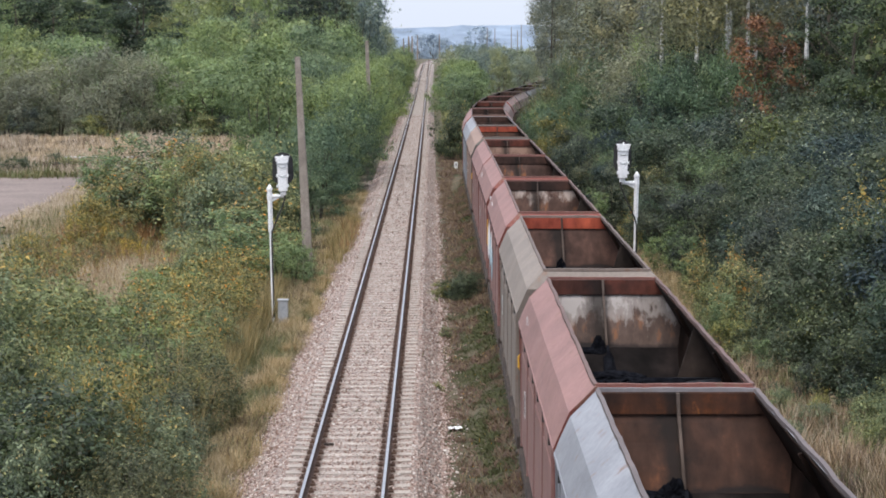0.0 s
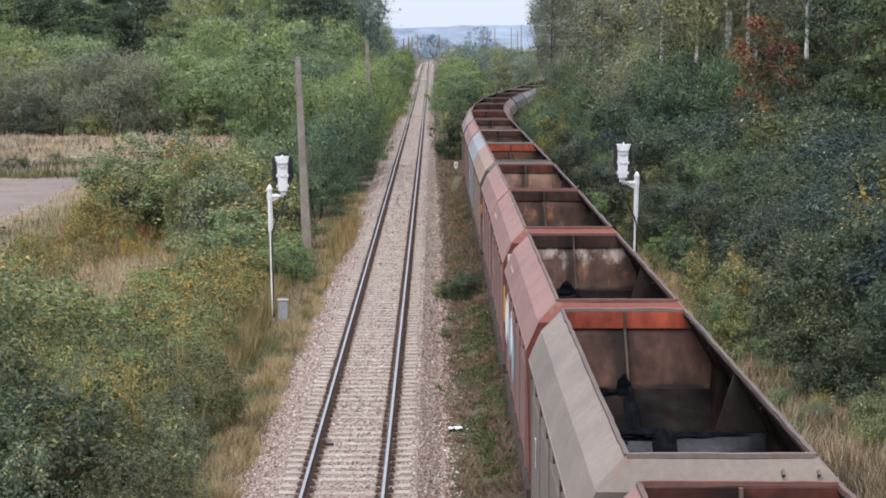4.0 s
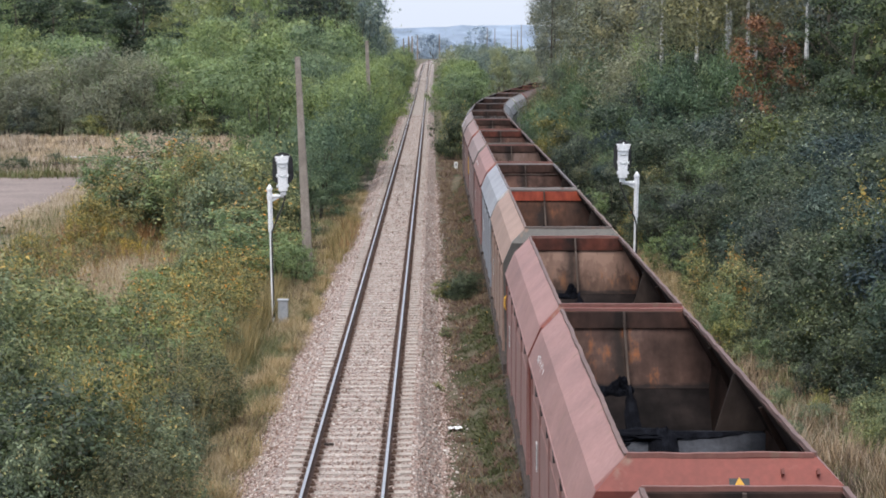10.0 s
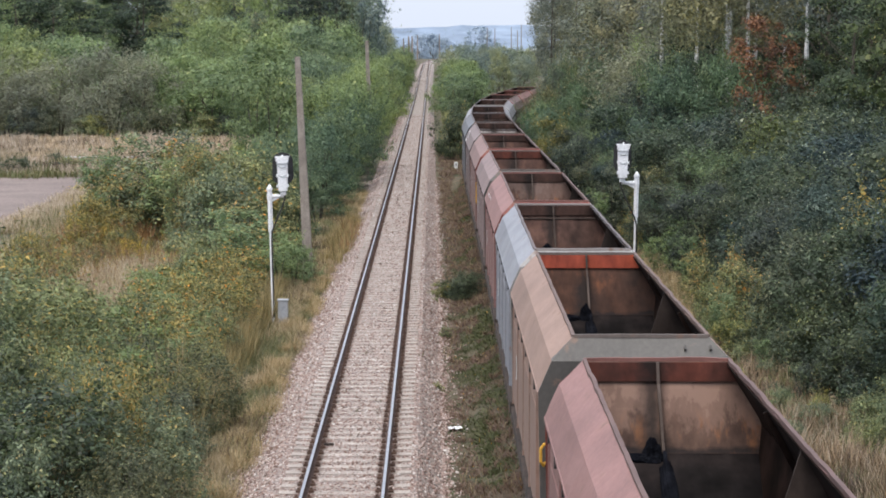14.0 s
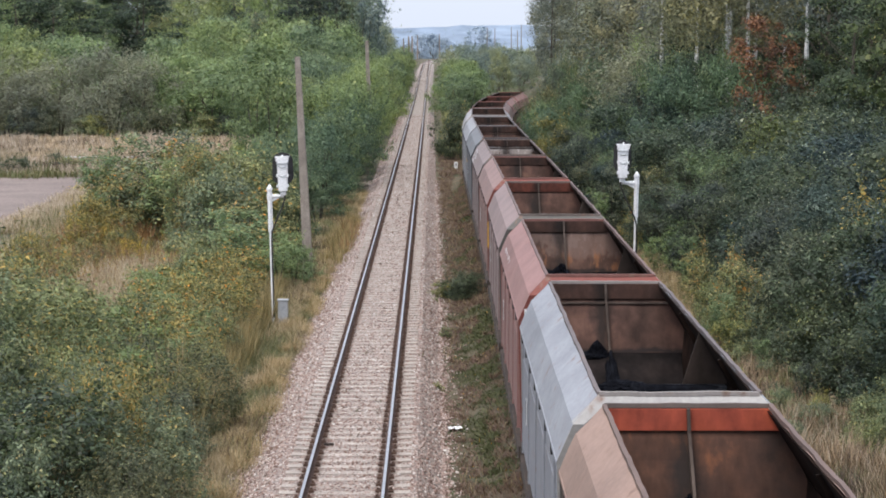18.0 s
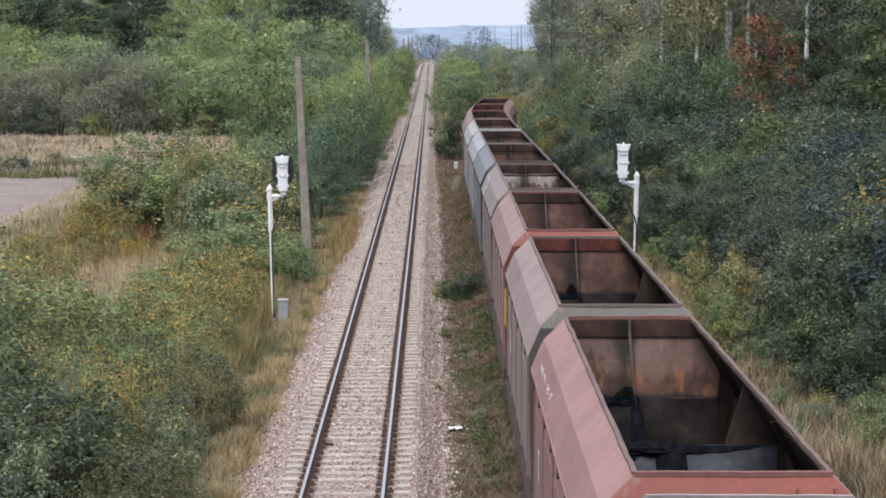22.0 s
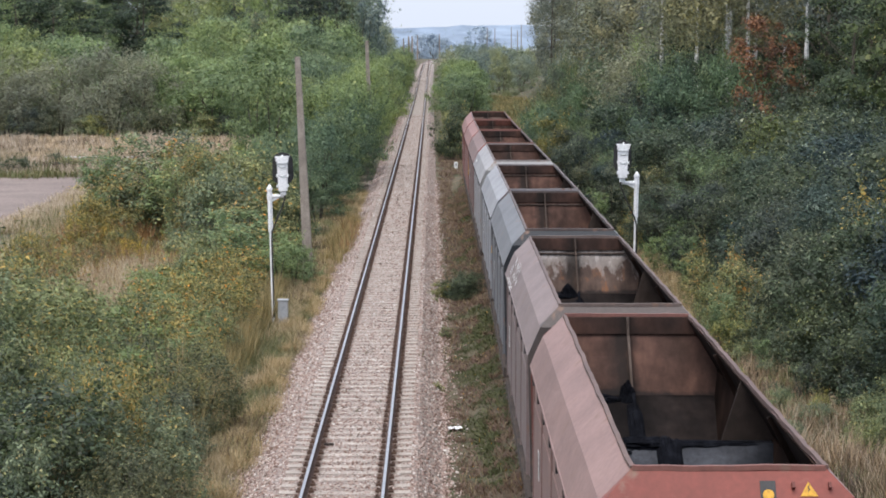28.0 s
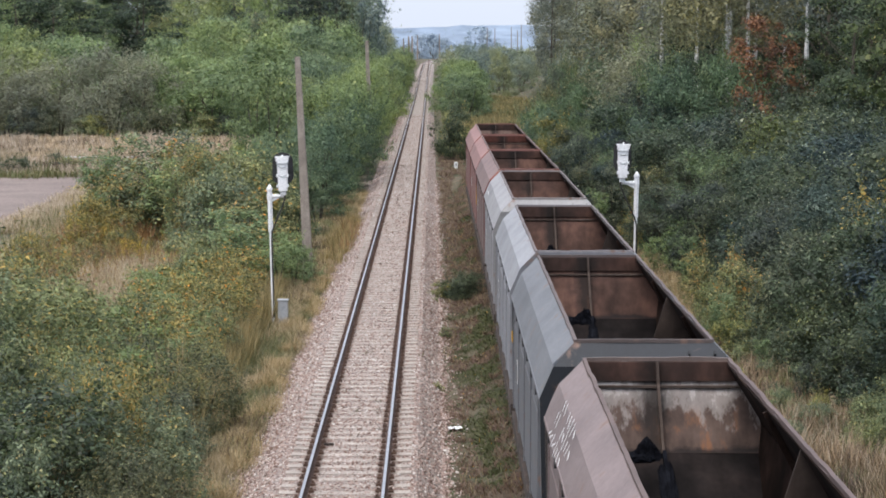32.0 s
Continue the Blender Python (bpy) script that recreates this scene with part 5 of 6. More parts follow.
    for x, y, h in ((-6.6, 60.5, 2.1), (-7.2, 63, 2.4), (-6.4, 65.5, 2.0), (-7.4, 58, 2.0), (-8.2, 61, 2.0), (-6.9, 68, 2.3), (-10.4, 90.5, 1.7), (-12.9, 79, 1.9), (-14.4, 70, 2.2), (-12.6, 58, 2.3), (-11.4, 52, 2.4), (-6.3, 53, 1.9), (-6.8, 55, 2.2), (-6.2, 57, 1.8), (-7.6, 61.5, 2.5), (-6.0, 62, 1.8), (-7.9, 56, 2.4)):
        yellow_near.put(x, y, h, form=0, wide=h / 1.8 * 1.15)
    for _ in range(13):
        y = r.uniform(60, 88)
        x = r.uniform(-18, -7.4)
        if 61 < y < 80 and -13 < x < -9:
            continue
        (bush_near if r.random() < 0.5 else willow_near).put(x, y, r.uniform(0.9, 1.7), wide=r.uniform(0.5, 0.8))
    for x, y, h in ((-7.2, 74, 3.4), (-6.7, 79, 3.6), (-8.0, 80, 3.9), (-7.3, 86, 4.4), (-8.6, 72, 2.6), (-9.0, 88, 4.0), (-7.6, 69, 2.4), (-6.3, 71, 2.0)):
        kind, k = (sapling, 1.9) if x > -7.25 else (bush_near, 1.0)
        kind.put(x, y, h, form=r.choice([0, 2]), wide=h / kind.height * k)
    for k, (x, y, h) in enumerate(((-11.2, 93, 4.2), (-12.4, 95, 4.8), (-13.7, 96, 4.9), (-14.8, 95, 4.2), (-10.2, 96, 4.5), (-12.0, 99, 4.9), (-9.6, 92, 3.2), (-15.6, 98, 3.4), (-13.1, 93, 3.9), (-9.2, 97, 4.3), (-14.2, 92, 3.4))):
        sapling.put(x, y, h, form=(0, 2, 1)[k % 3], wide=h / 2.4 * 1.5)
    for x, y, h in ((-14.6, 90.5, 2.4), (-13.6, 89, 2.2), (-15.3, 92, 2.2), (-14.9, 88, 1.9)):
        yellow_near.put(x, y, h, form=1)
    for x, y, h in ((-9.9, 88.5, 4.6), (-10.5, 89.5, 4.8), (-9.2, 90, 4.4)):
        clump_tree.put(x, y, h)
    for _ in range(16):
        y = r.uniform(39, 57)
        yellow_near.put(r.uniform(-0.2, -0.145) * y, y, r.uniform(1.9, 2.6), form=0, wide=r.uniform(0.7, 1.1))
    # scrub round the foot of the first pole
    for x, y, h in ((-4.55, 75.6, 1.3), (-4.95, 74.6, 1.5), (-5.5, 72.8, 2.1), (-5.3, 75.8, 2.0), (-4.5, 73.4, 0.8)):
        sapling.put(x, y, h, form=0, wide=h / 2.4 * 1.5)
    # yellowing shrubs by the thicket
    for x, y, h in ((12.9, 60, 3.9), (13.6, 63, 4.4)):
        yellow_near.put(x, y, h, form=1, wide=h / 1.8)
    for x, y, h in ((10.0, 52.0, 2.3), (10.8, 54.0, 2.8), (11.5, 56.5, 3.0), (9.7, 55.5, 1.8), (10.7, 50.5, 2.1), (11.9, 58.5, 3.2)):
        bush_near.put(x, y, h, form=1)
    # dark bushes behind the bleached grass
    for x, y, h in ((9.7, 49.0, 1.9), (10.3, 47.0, 1.8), (10.0, 51.2, 2.2), (10.7, 45.0, 1.6), (9.4, 52.5, 1.6)):
        bush_near.put(x, y, h, form=1)
    # light young growth at the corner of the embankment
    for x, y, h in ((-6.15, 31.4, 2.9),):
        sapling.put(x, y, h, form=1, wide=0.8)
    for _ in range(14):
        bush_near.put(r.uniform(-40, -22), r.uniform(139, 152), r.uniform(0.6, 1.3), form=r.choice([0, 1, 3]), wide=r.uniform(0.4, 0.7))
    for x, y, h in ((-6.2, 94, 4.6), (-7.8, 99, 4.1), (-5.6, 102, 5.0), (-7.0, 108, 4.6), (-5.4, 110, 5.2), (-8.6, 110, 4.4), (-9.6, 104, 4.0), (-6.4, 119, 6.2), (-5.3, 117, 5.0), (-5.0, 124, 5.2), (-4.9, 130, 5.6), (-5.0, 136, 5.4), (-5.4, 138, 4.6), (-5.4, 143, 4.2)):
        thicket.put(x, y, h, form=6 if x / y > -0.064 else 4, wide=h / 6 * 0.95)
    y = 123
    while y < 420:
        w = 0.85 if y < 200 else 1.1
        for dx in (0, 4.5, 9.5):
            if 6 + dx > 0.078 * y:
                continue
            robinia.put(-5.8 - dx + r.uniform(-0.7, 0.6), y + r.uniform(-2, 2), r.uniform(5.4, 7.0) + dx * 0.25, wide=w * (r.uniform(0.55, 0.7) if dx == 0 else r.uniform(0.85, 1.1)))
        y += 6 if y < 200 else 12
    # field edge and wood behind
    for x in np.arange(-50, -17.5, 2.6):
        kind = dull_bush if x < -25 else robinia
        bush_near.put(x + r.uniform(-1, 1), 186.5 + r.uniform(-1, 1), r.uniform(1.8, 3.2), form=r.choice([0, 2, 3]), wide=1.2)
        kind.put(x + r.uniform(-0.8, 0.8), 191 + r.uniform(-3, 4), r.uniform(6.2, 8.2), wide=1.1, form=r.choice([0, 2]))
    for _ in range(46):
        y = r.uniform(190, 268)
        x = r.uniform(-52, -10)
        if y < 200 and x < -15:
            continue
        robinia.put(x, y, r.uniform(7.5, 10.5) + (y - 190) * 0.03, wide=r.uniform(1, 1.4))
    for _ in range(60):
        y = r.uniform(265, 400)
        x = r.uniform(-80, -12.5 - (y - 265) * 0.015)
        k = r.choice([pine, robinia, robinia, birch])
        k.put(x, y, r.uniform(14, 19), wide=r.uniform(1.2, 1.7))
    for x, y in ((-44, 262), (-48, 266), (-40, 268), (-46, 255), (-36, 262), (-52, 262)):
        oak.put(x, y, r.uniform(14, 16), wide=1.5)
    for _ in range(44):
        y = r.uniform(300, 430)
        x = r.uniform(-95, -13.5)
        r.choice([haze_tree, haze_tree, birch]).put(x, y, r.uniform(14, 18), wide=r.uniform(1.5, 2.0))
    for y in range(300, 430, 9):
        haze_tree.put(-10.5 + r.uniform(-0.8, 0.5), y, r.uniform(9, 12), wide=1.1)
        haze_tree.put(-14.5 + r.uniform(-0.8, 0.5), y + 4, r.uniform(13, 15), wide=1.6)
    for x, y, h in ((-11.2, 286, 18), (-10.6, 297, 17.5), (-10.9, 308, 18.5), (-11.0, 322, 19), (-14.5, 290, 20), (-15.0, 302, 20), (-18, 288, 21)):
        haze_tree.put(x, y, h, wide=1.25)
    for x, y in ((-14, 262), (-15.5, 268), (-12.8, 280), (-16.5, 259)):
        pine.put(x, y, 16.5, wide=1.4)
    for x, y, h in ((-18.6, 228, 12.0), (-15.6, 232, 10.5)):
        poplar.put(x, y, h)
    for k in range(26):
        y = r.uniform(900, 1300)
        far_tree.put(r.uniform(-12, 9) if k < 9 else r.uniform(-160, 330), y, r.uniform(9, 12) + 1 if k < 9 else r.uniform(8, 12))
    far_tree.put(46, 2000, 27)


woods()


# ---------------------------------------------------------------- grass and weeds
def blades(name, label, rng, xy, h, width, mat, lean=0.25, zf=None):
    n = len(xy)
    z = np.array([(zf or ground_z)(x, y) for x, y in xy])
    hh = h * rng.uniform(0.5, 1.2, n)
    az = rng.uniform(0, 6.283, n)
    up = np.stack([np.cos(az) * lean * hh, np.sin(az) * lean * hh, hh], 1) * 0.5
    side = np.stack([np.cos(az + 1.57), np.sin(az + 1.57), np.zeros(n)], 1) * width * 0.5
    c = np.column_stack([xy, z - 0.03]) + up
    tagged(new(name, quads(name, c, up, side, mat)), label, "grass", kind="stuff")


def tufts(rng, n, x0, x1, y0, y1, clump, per, spread=0.25):
    """Grass grows in clumps: feet gathered round a number of centres."""
    c = np.column_stack([rng.uniform(x0, x1, clump), rng.uniform(y0, y1, clump)])
    return np.repeat(c, per, 0) + rng.normal(size=(clump * per, 2)) * spread


def patch(xy, seed, lo, hi, fx=0.9, fy=0.3):
    """Keeps the feet that stand where a slow mottling lies between lo and hi."""
    k = np.array([noise.noise((x * fx, y * fy, seed)) for x, y in xy])
    return xy[(k > lo) & (k < hi)]


def verges():
    rng = np.random.default_rng(3)
    strip_feet = tufts(rng, 0, -5.5, -3.95, 30, 120, 4200, 22, 0.14)
    blades("dry_grass", "dry straw-coloured grass along the ballast edge", rng, patch(strip_feet[::2], 1, 0.02, 1, 1.2, 0.3), 0.36, 0.013, GRASS_TAN, 0.9)
    blades("dry_grass", "light green grass along the ballast edge", rng, patch(strip_feet[::4], 6, -0.1, 1, 1.2, 0.3), 0.3, 0.013, GRASS_GREEN, 0.9)
    blades("green_grass", "rough green grass on the embankment", rng, patch(strip_feet[1::2], 1, -1, 0.16, 1.2, 0.3), 0.26, 0.013, GRASS_GREEN, 0.9)
    blades("brown_weeds", "reddish-brown weeds along the ballast edge", rng, patch(strip_feet[::3], 5, 0.18, 1, 1.2, 0.12), 0.34, 0.014, WEED_RED, 0.6)
    right = tufts(rng, 0, 6.2, 10.6, 36, 84, 420, 40, 0.2)
    blades("tall_dry_grass", "tall bleached grass leaning beside the thicket", rng, patch(right, 9, 0.1, 1, 0.6, 0.25), 0.65, 0.015, GRASS_SAND, 1.1)
    blades("dry_grass", "tan dry grass beside the siding", rng, patch(tufts(rng, 0, 5.4, 10.6, 36, 84, 520, 40, 0.2), 9, 0.08, 1, 0.6, 0.25), 0.5, 0.014, GRASS_TAN, 1.2)
    blades("green_grass", "rough green weeds beside the siding", rng, patch(tufts(rng, 0, 5.4, 11, 36, 100, 1500, 36, 0.2), 9, -1, 0.22, 0.6, 0.25), 0.38, 0.035, WEED_GREEN, 1.2)
    blades("tall_dry_grass", "tall bleached grass at the wood's edge", rng, patch(tufts(rng, 0, 7.6, 11.8, 36, 54, 330, 44, 0.22), 3, 0.02, 1, 0.7, 0.4), 0.9, 0.017, GRASS_SAND, 0.8)
    blades("tall_dry_grass", "tan grass at the wood's edge", rng, patch(tufts(rng, 0, 7.2, 10.6, 36, 60, 260, 40, 0.2), 3, -0.1, 1, 0.7, 0.4), 0.7, 0.016, GRASS_SAND, 0.9)
    blades("green_grass", "dark green weeds at the wood's edge", rng, patch(tufts(rng, 0, 7.2, 11.8, 36, 60, 620, 40, 0.22), 3, -1, 0.1, 0.7, 0.4), 0.55, 0.032, WEED_GREEN, 0.9)
    blades("brown_weeds", "brown seeding weeds at the wood's edge", rng, patch(tufts(rng, 0, 7.4, 11.8, 36, 58, 380, 40, 0.22), 6, 0.0, 1, 0.8, 0.5), 0.75, 0.022, WEED_RED, 0.6)
    blades("tall_dry_grass", "straw-coloured grass beside the siding", rng, tufts(rng, 0, 7.6, 9.0, 58, 84, 150, 40, 0.2), 0.6, 0.018, GRASS_TAN, 0.8)
    blades("dry_grass", "dry grass among the shrubs", rng, tufts(rng, 0, -19, -6.5, 58, 104, 1000, 34, 0.25), 0.75, 0.02, GRASS_DRY, 0.7)
    blades("green_grass", "green weeds among the shrubs", rng, tufts(rng, 0, -19, -5.6, 56, 104, 800, 34, 0.25), 0.55, 0.04, GRASS_GREEN, 0.6)
    blades("field_grass", "bleached tall field grass", rng, tufts(rng, 0, -48, -13, 150, 185, 700, 40, 0.6), 0.85, 0.07, FIELD, 0.6)
    blades("field_grass", "pale plumes of reed standing over the field", rng, patch(tufts(rng, 0, -48, -15, 160, 184, 200, 30, 0.7), 5, 0.05, 1, 0.2, 0.15), 1.25, 0.09, FIELD, 0.5)
    blades("field_grass", "greener patches of field grass", rng, tufts(rng, 0, -48, -15, 137, 164, 420, 40, 0.6), 0.7, 0.08, GRASS_GREEN, 0.6)
    blades("field_grass", "bleached grass and dead stalks nearer the road", rng, patch(tufts(rng, 0, -48, -15, 140, 164, 900, 40, 0.6), 3, -0.08, 1, 0.25, 0.2), 0.8, 0.07, FIELD, 0.6)
    blades("brown_weeds", "reddish-brown dead weeds in the field", rng, patch(tufts(rng, 0, -48, -15, 140, 180, 500, 40, 0.6), 7, 0.1, 1, 0.25, 0.2), 0.9, 0.07, WEED_RED, 0.5)
    blades("tall_dry_grass", "tall straw-coloured grass standing among the willows", rng, patch(tufts(rng, 0, -12, -6.2, 36, 60, 420, 34, 0.25), 4, 0.12, 1, 0.9, 0.6), 1.9, 0.016, GRASS_TAN, 0.35)
    blades("tall_dry_grass", "tall yellowing weeds among the shrubs", rng, patch(tufts(rng, 0, -17, -6.0, 48, 84, 700, 40, 0.22), 8, 0.08, 1, 0.6, 0.4), 1.1, 0.024, GOLDEN, 0.5)
    blades("tall_dry_grass", "pale bleached grass lying among the shrubs", rng, tufts(rng, 0, -12.6, -9.4, 63, 78, 170, 44, 0.3), 1.3, 0.022, GRASS_DRY, 0.8)
    blades("dry_grass", "straw tufts creeping over the ballast edge", rng, patch(tufts(rng, 0, -4.5, -3.75, 30, 120, 1500, 26, 0.1), 2, 0.0, 1, 1.0, 0.5), 0.34, 0.012, GRASS_TAN, 0.8)
    blades("tall_dry_grass", "golden and green grass at the foot of the willows", rng, tufts(rng, 0, -7.6, -5.2, 44, 72, 620, 36, 0.16), 0.95, 0.018, GOLDEN, 0.5)
    blades("green_grass", "light green grass at the foot of the willows", rng, tufts(rng, 0, -6.7, -5.2, 44, 70, 380, 36, 0.16), 0.5, 0.02, GRASS_GREEN, 0.7)
    blades("goldenrod", "yellow flowering goldenrod among the shrubs", rng, patch(tufts(rng, 0, -16, -8.5, 66, 92, 420, 30, 0.25), 2, 0.14, 1, 0.7, 0.5), 1.0, 0.035, GOLDENROD, 0.7)
    blades("brown_weeds", "rust-brown dead weeds before the shrubs", rng, tufts(rng, 0, -15.8, -12.6, 88, 96, 110, 34, 0.25), 1.3, 0.035, WEED_RUST, 0.6)
    blades("verge_grass", "bleached grass along the road edge", rng, tufts(rng, 0, -21.6, -20.0, 99, 138, 380, 30, 0.25), 0.4, 0.04, FIELD, 0.8)
    blades("verge_grass", "dry verge grass by the road", rng, tufts(rng, 0, -20.8, -10, 99, 142, 330, 34, 0.4), 0.6, 0.04, GRASS_DRY, 0.6)
    blades("verge_grass", "green verge grass by the road", rng, tufts(rng, 0, -20.8, -10, 99, 142, 250, 34, 0.4), 0.5, 0.05, GRASS_GREEN, 0.6)
    blades("clearing_grass", "yellow-green grass over the old siding", rng, tufts(rng, 0, 2.5, 13, 172, 300, 380, 36, 0.6), 0.9, 0.1, GOLDEN, 0.4)
    blades("clearing_grass", "green grass over the old siding", rng, tufts(rng, 0, 2.5, 13, 172, 300, 240, 36, 0.6), 0.9, 0.1, GRASS_GREEN, 0.4)
    feet = tufts(rng, 0, 0.3, 2.3, 34, 175, 3600, 30, 0.16)
    feet = feet[np.array([x > 0.5 + 0.45 * noise.noise((0.3, y * 0.9, 3.0)) + 0.3 * noise.noise((0.7, y * 3.1, 1.0)) for x, y in feet])]
    mood = np.array([1.7 * noise.noise((x * 1.5, y * 0.4, 2.0)) + 0.8 * noise.noise((x * 4, y * 1.4, 6.0)) + (0.02 if y < 45 else -0.15 if y < 66 else 0.3) + 0.5 * abs(x - 1.35) - 0.2 for x, y in feet])
    blades("low_weeds", "low mossy green weeds between the tracks", rng, feet[mood < -0.1], 0.09, 0.036, MOSS, 1.6)
    blades("low_weeds", "brown dying weeds between the tracks", rng, feet[mood > -0.16], 0.13, 0.024, WEED_BROWN, 1.3)
    tops = feet[mood > 0.0][::22]
    blades("weed_tops", "pale dry weed tops between the tracks", rng, tops, 0.26, 0.018, GRASS_TAN, 0.4)
    blades("litter", "dark dead leaves and twigs lying between the rails", rng, tufts(rng, 0, MAIN - 0.62, MAIN + 0.62, 40, 140, 75, 4, 0.03), 0.06, 0.035, WEED_RED, 2.4, lambda x, y: rise(y) - 0.135)
    blades("litter", "dry stalks lying on the ballast", rng, tufts(rng, 0, MAIN - 2.0, MAIN + 1.9, 40, 140, 120, 5, 0.05), 0.1, 0.03, WEED_RED, 2.0, lambda x, y: rise(y) - 0.16)
    blades("brown_weeds", "rust-orange dying weeds at the ballast edge", rng, tufts(rng, 0, -4.1, -3.35, 84, 97, 18, 30, 0.16), 0.65, 0.025, WEED_RUST, 0.5)
    blades("tall_dry_grass", "straw and golden grass at the ballast edge", rng, tufts(rng, 0, -4.3, -3.4, 80, 99, 40, 34, 0.16), 0.7, 0.025, GOLDEN, 0.5)
    blades("brown_weeds", "rust-orange dead weeds among the shrubs", rng, patch(tufts(rng, 0, -16.5, -9.0, 60, 84, 380, 40, 0.25), 5, -0.05, 1, 0.5, 0.3), 1.2, 0.03, WEED_RUST, 0.5)
    blades("tall_dry_grass", "tall pinkish seeding grass at the wood's edge", rng, tufts(rng, 0, 7.4, 9.6, 36, 47, 26, 36, 0.2), 0.9, 0.015, FIELD, 0.7)
    spots = feet[::160]
    blades("yellow_flowers", "scattered small yellow flowers between the tracks", rng, spots, 0.09, 0.03, YELLOW, 0.8)


verges()
for x, y, h, w in ((0.75, 70.5, 0.75, 0.36), (1.05, 71.2, 0.6, 0.3), (8.1, 56, 1.3, 0.5), (8.7, 63, 1.6, 0.5), (0.05, 69.5, 0.2, 0.12), (0.95, 70.0, 0.95, 0.42), (0.35, 70.8, 0.55, 0.3), (1.35, 70.9, 0.7, 0.34), (-0.25, 69.9, 0.3, 0.16), (0.15, 52.0, 0.22, 0.12), (0.4, 61.5, 0.3, 0.14)):
    bush_near.put(x, y, h, form=1 if h > 0.57 and x < 2 else 0, wide=w)
for x, y, h in ((9.6, 44.5, 1.3), (10.6, 46.0, 1.6), (10.1, 48.5, 1.5), (9.3, 50.0, 1.2), (11.0, 43.0, 1.4), (9.9, 52.5, 1.7), (8.9, 47.0, 0.9), (10.9, 50.5, 1.9), (9.0, 43.0, 0.8), (9.4, 54.5, 1.5), (8.6, 56.0, 1.2), (10.3, 55.0, 2.1), (9.8, 46.2, 1.1), (8.4, 52.0, 0.9), (10.4, 42.0, 1.2), (8.2, 49.5, 0.7)):
    bush_near.put(x, y, h, form=RNG.choice([0, 2, 3, 1]), wide=h / 3)
for k in range(12):
    y = RNG.uniform(42, 68)
    bush_near.put(RNG.uniform(6.8, 9.8) + 0.02 * (55 - y), y, RNG.uniform(0.6, 1.15), form=RNG.choice([0, 2]), wide=RNG.uniform(0.3, 0.5))
for x, y, h in ((8.6, 66, 2.0), (8.9, 69, 2.3), (9.0, 73, 2.2), (8.3, 61, 1.6), (9.3, 64, 2.4), (8.2, 76, 1.8), (9.4, 58, 1.6), (8.0, 84, 2.0), (7.4, 92, 2.2), (8.5, 58.5, 2.6), (8.9, 60, 2.9), (8.2, 57.2, 2.0), (8.8, 55.5, 1.8), (9.3, 62, 2.6), (8.6, 53.5, 1.3), (9.0, 50.5, 1.1)):
    sapling.put(x, y, h)

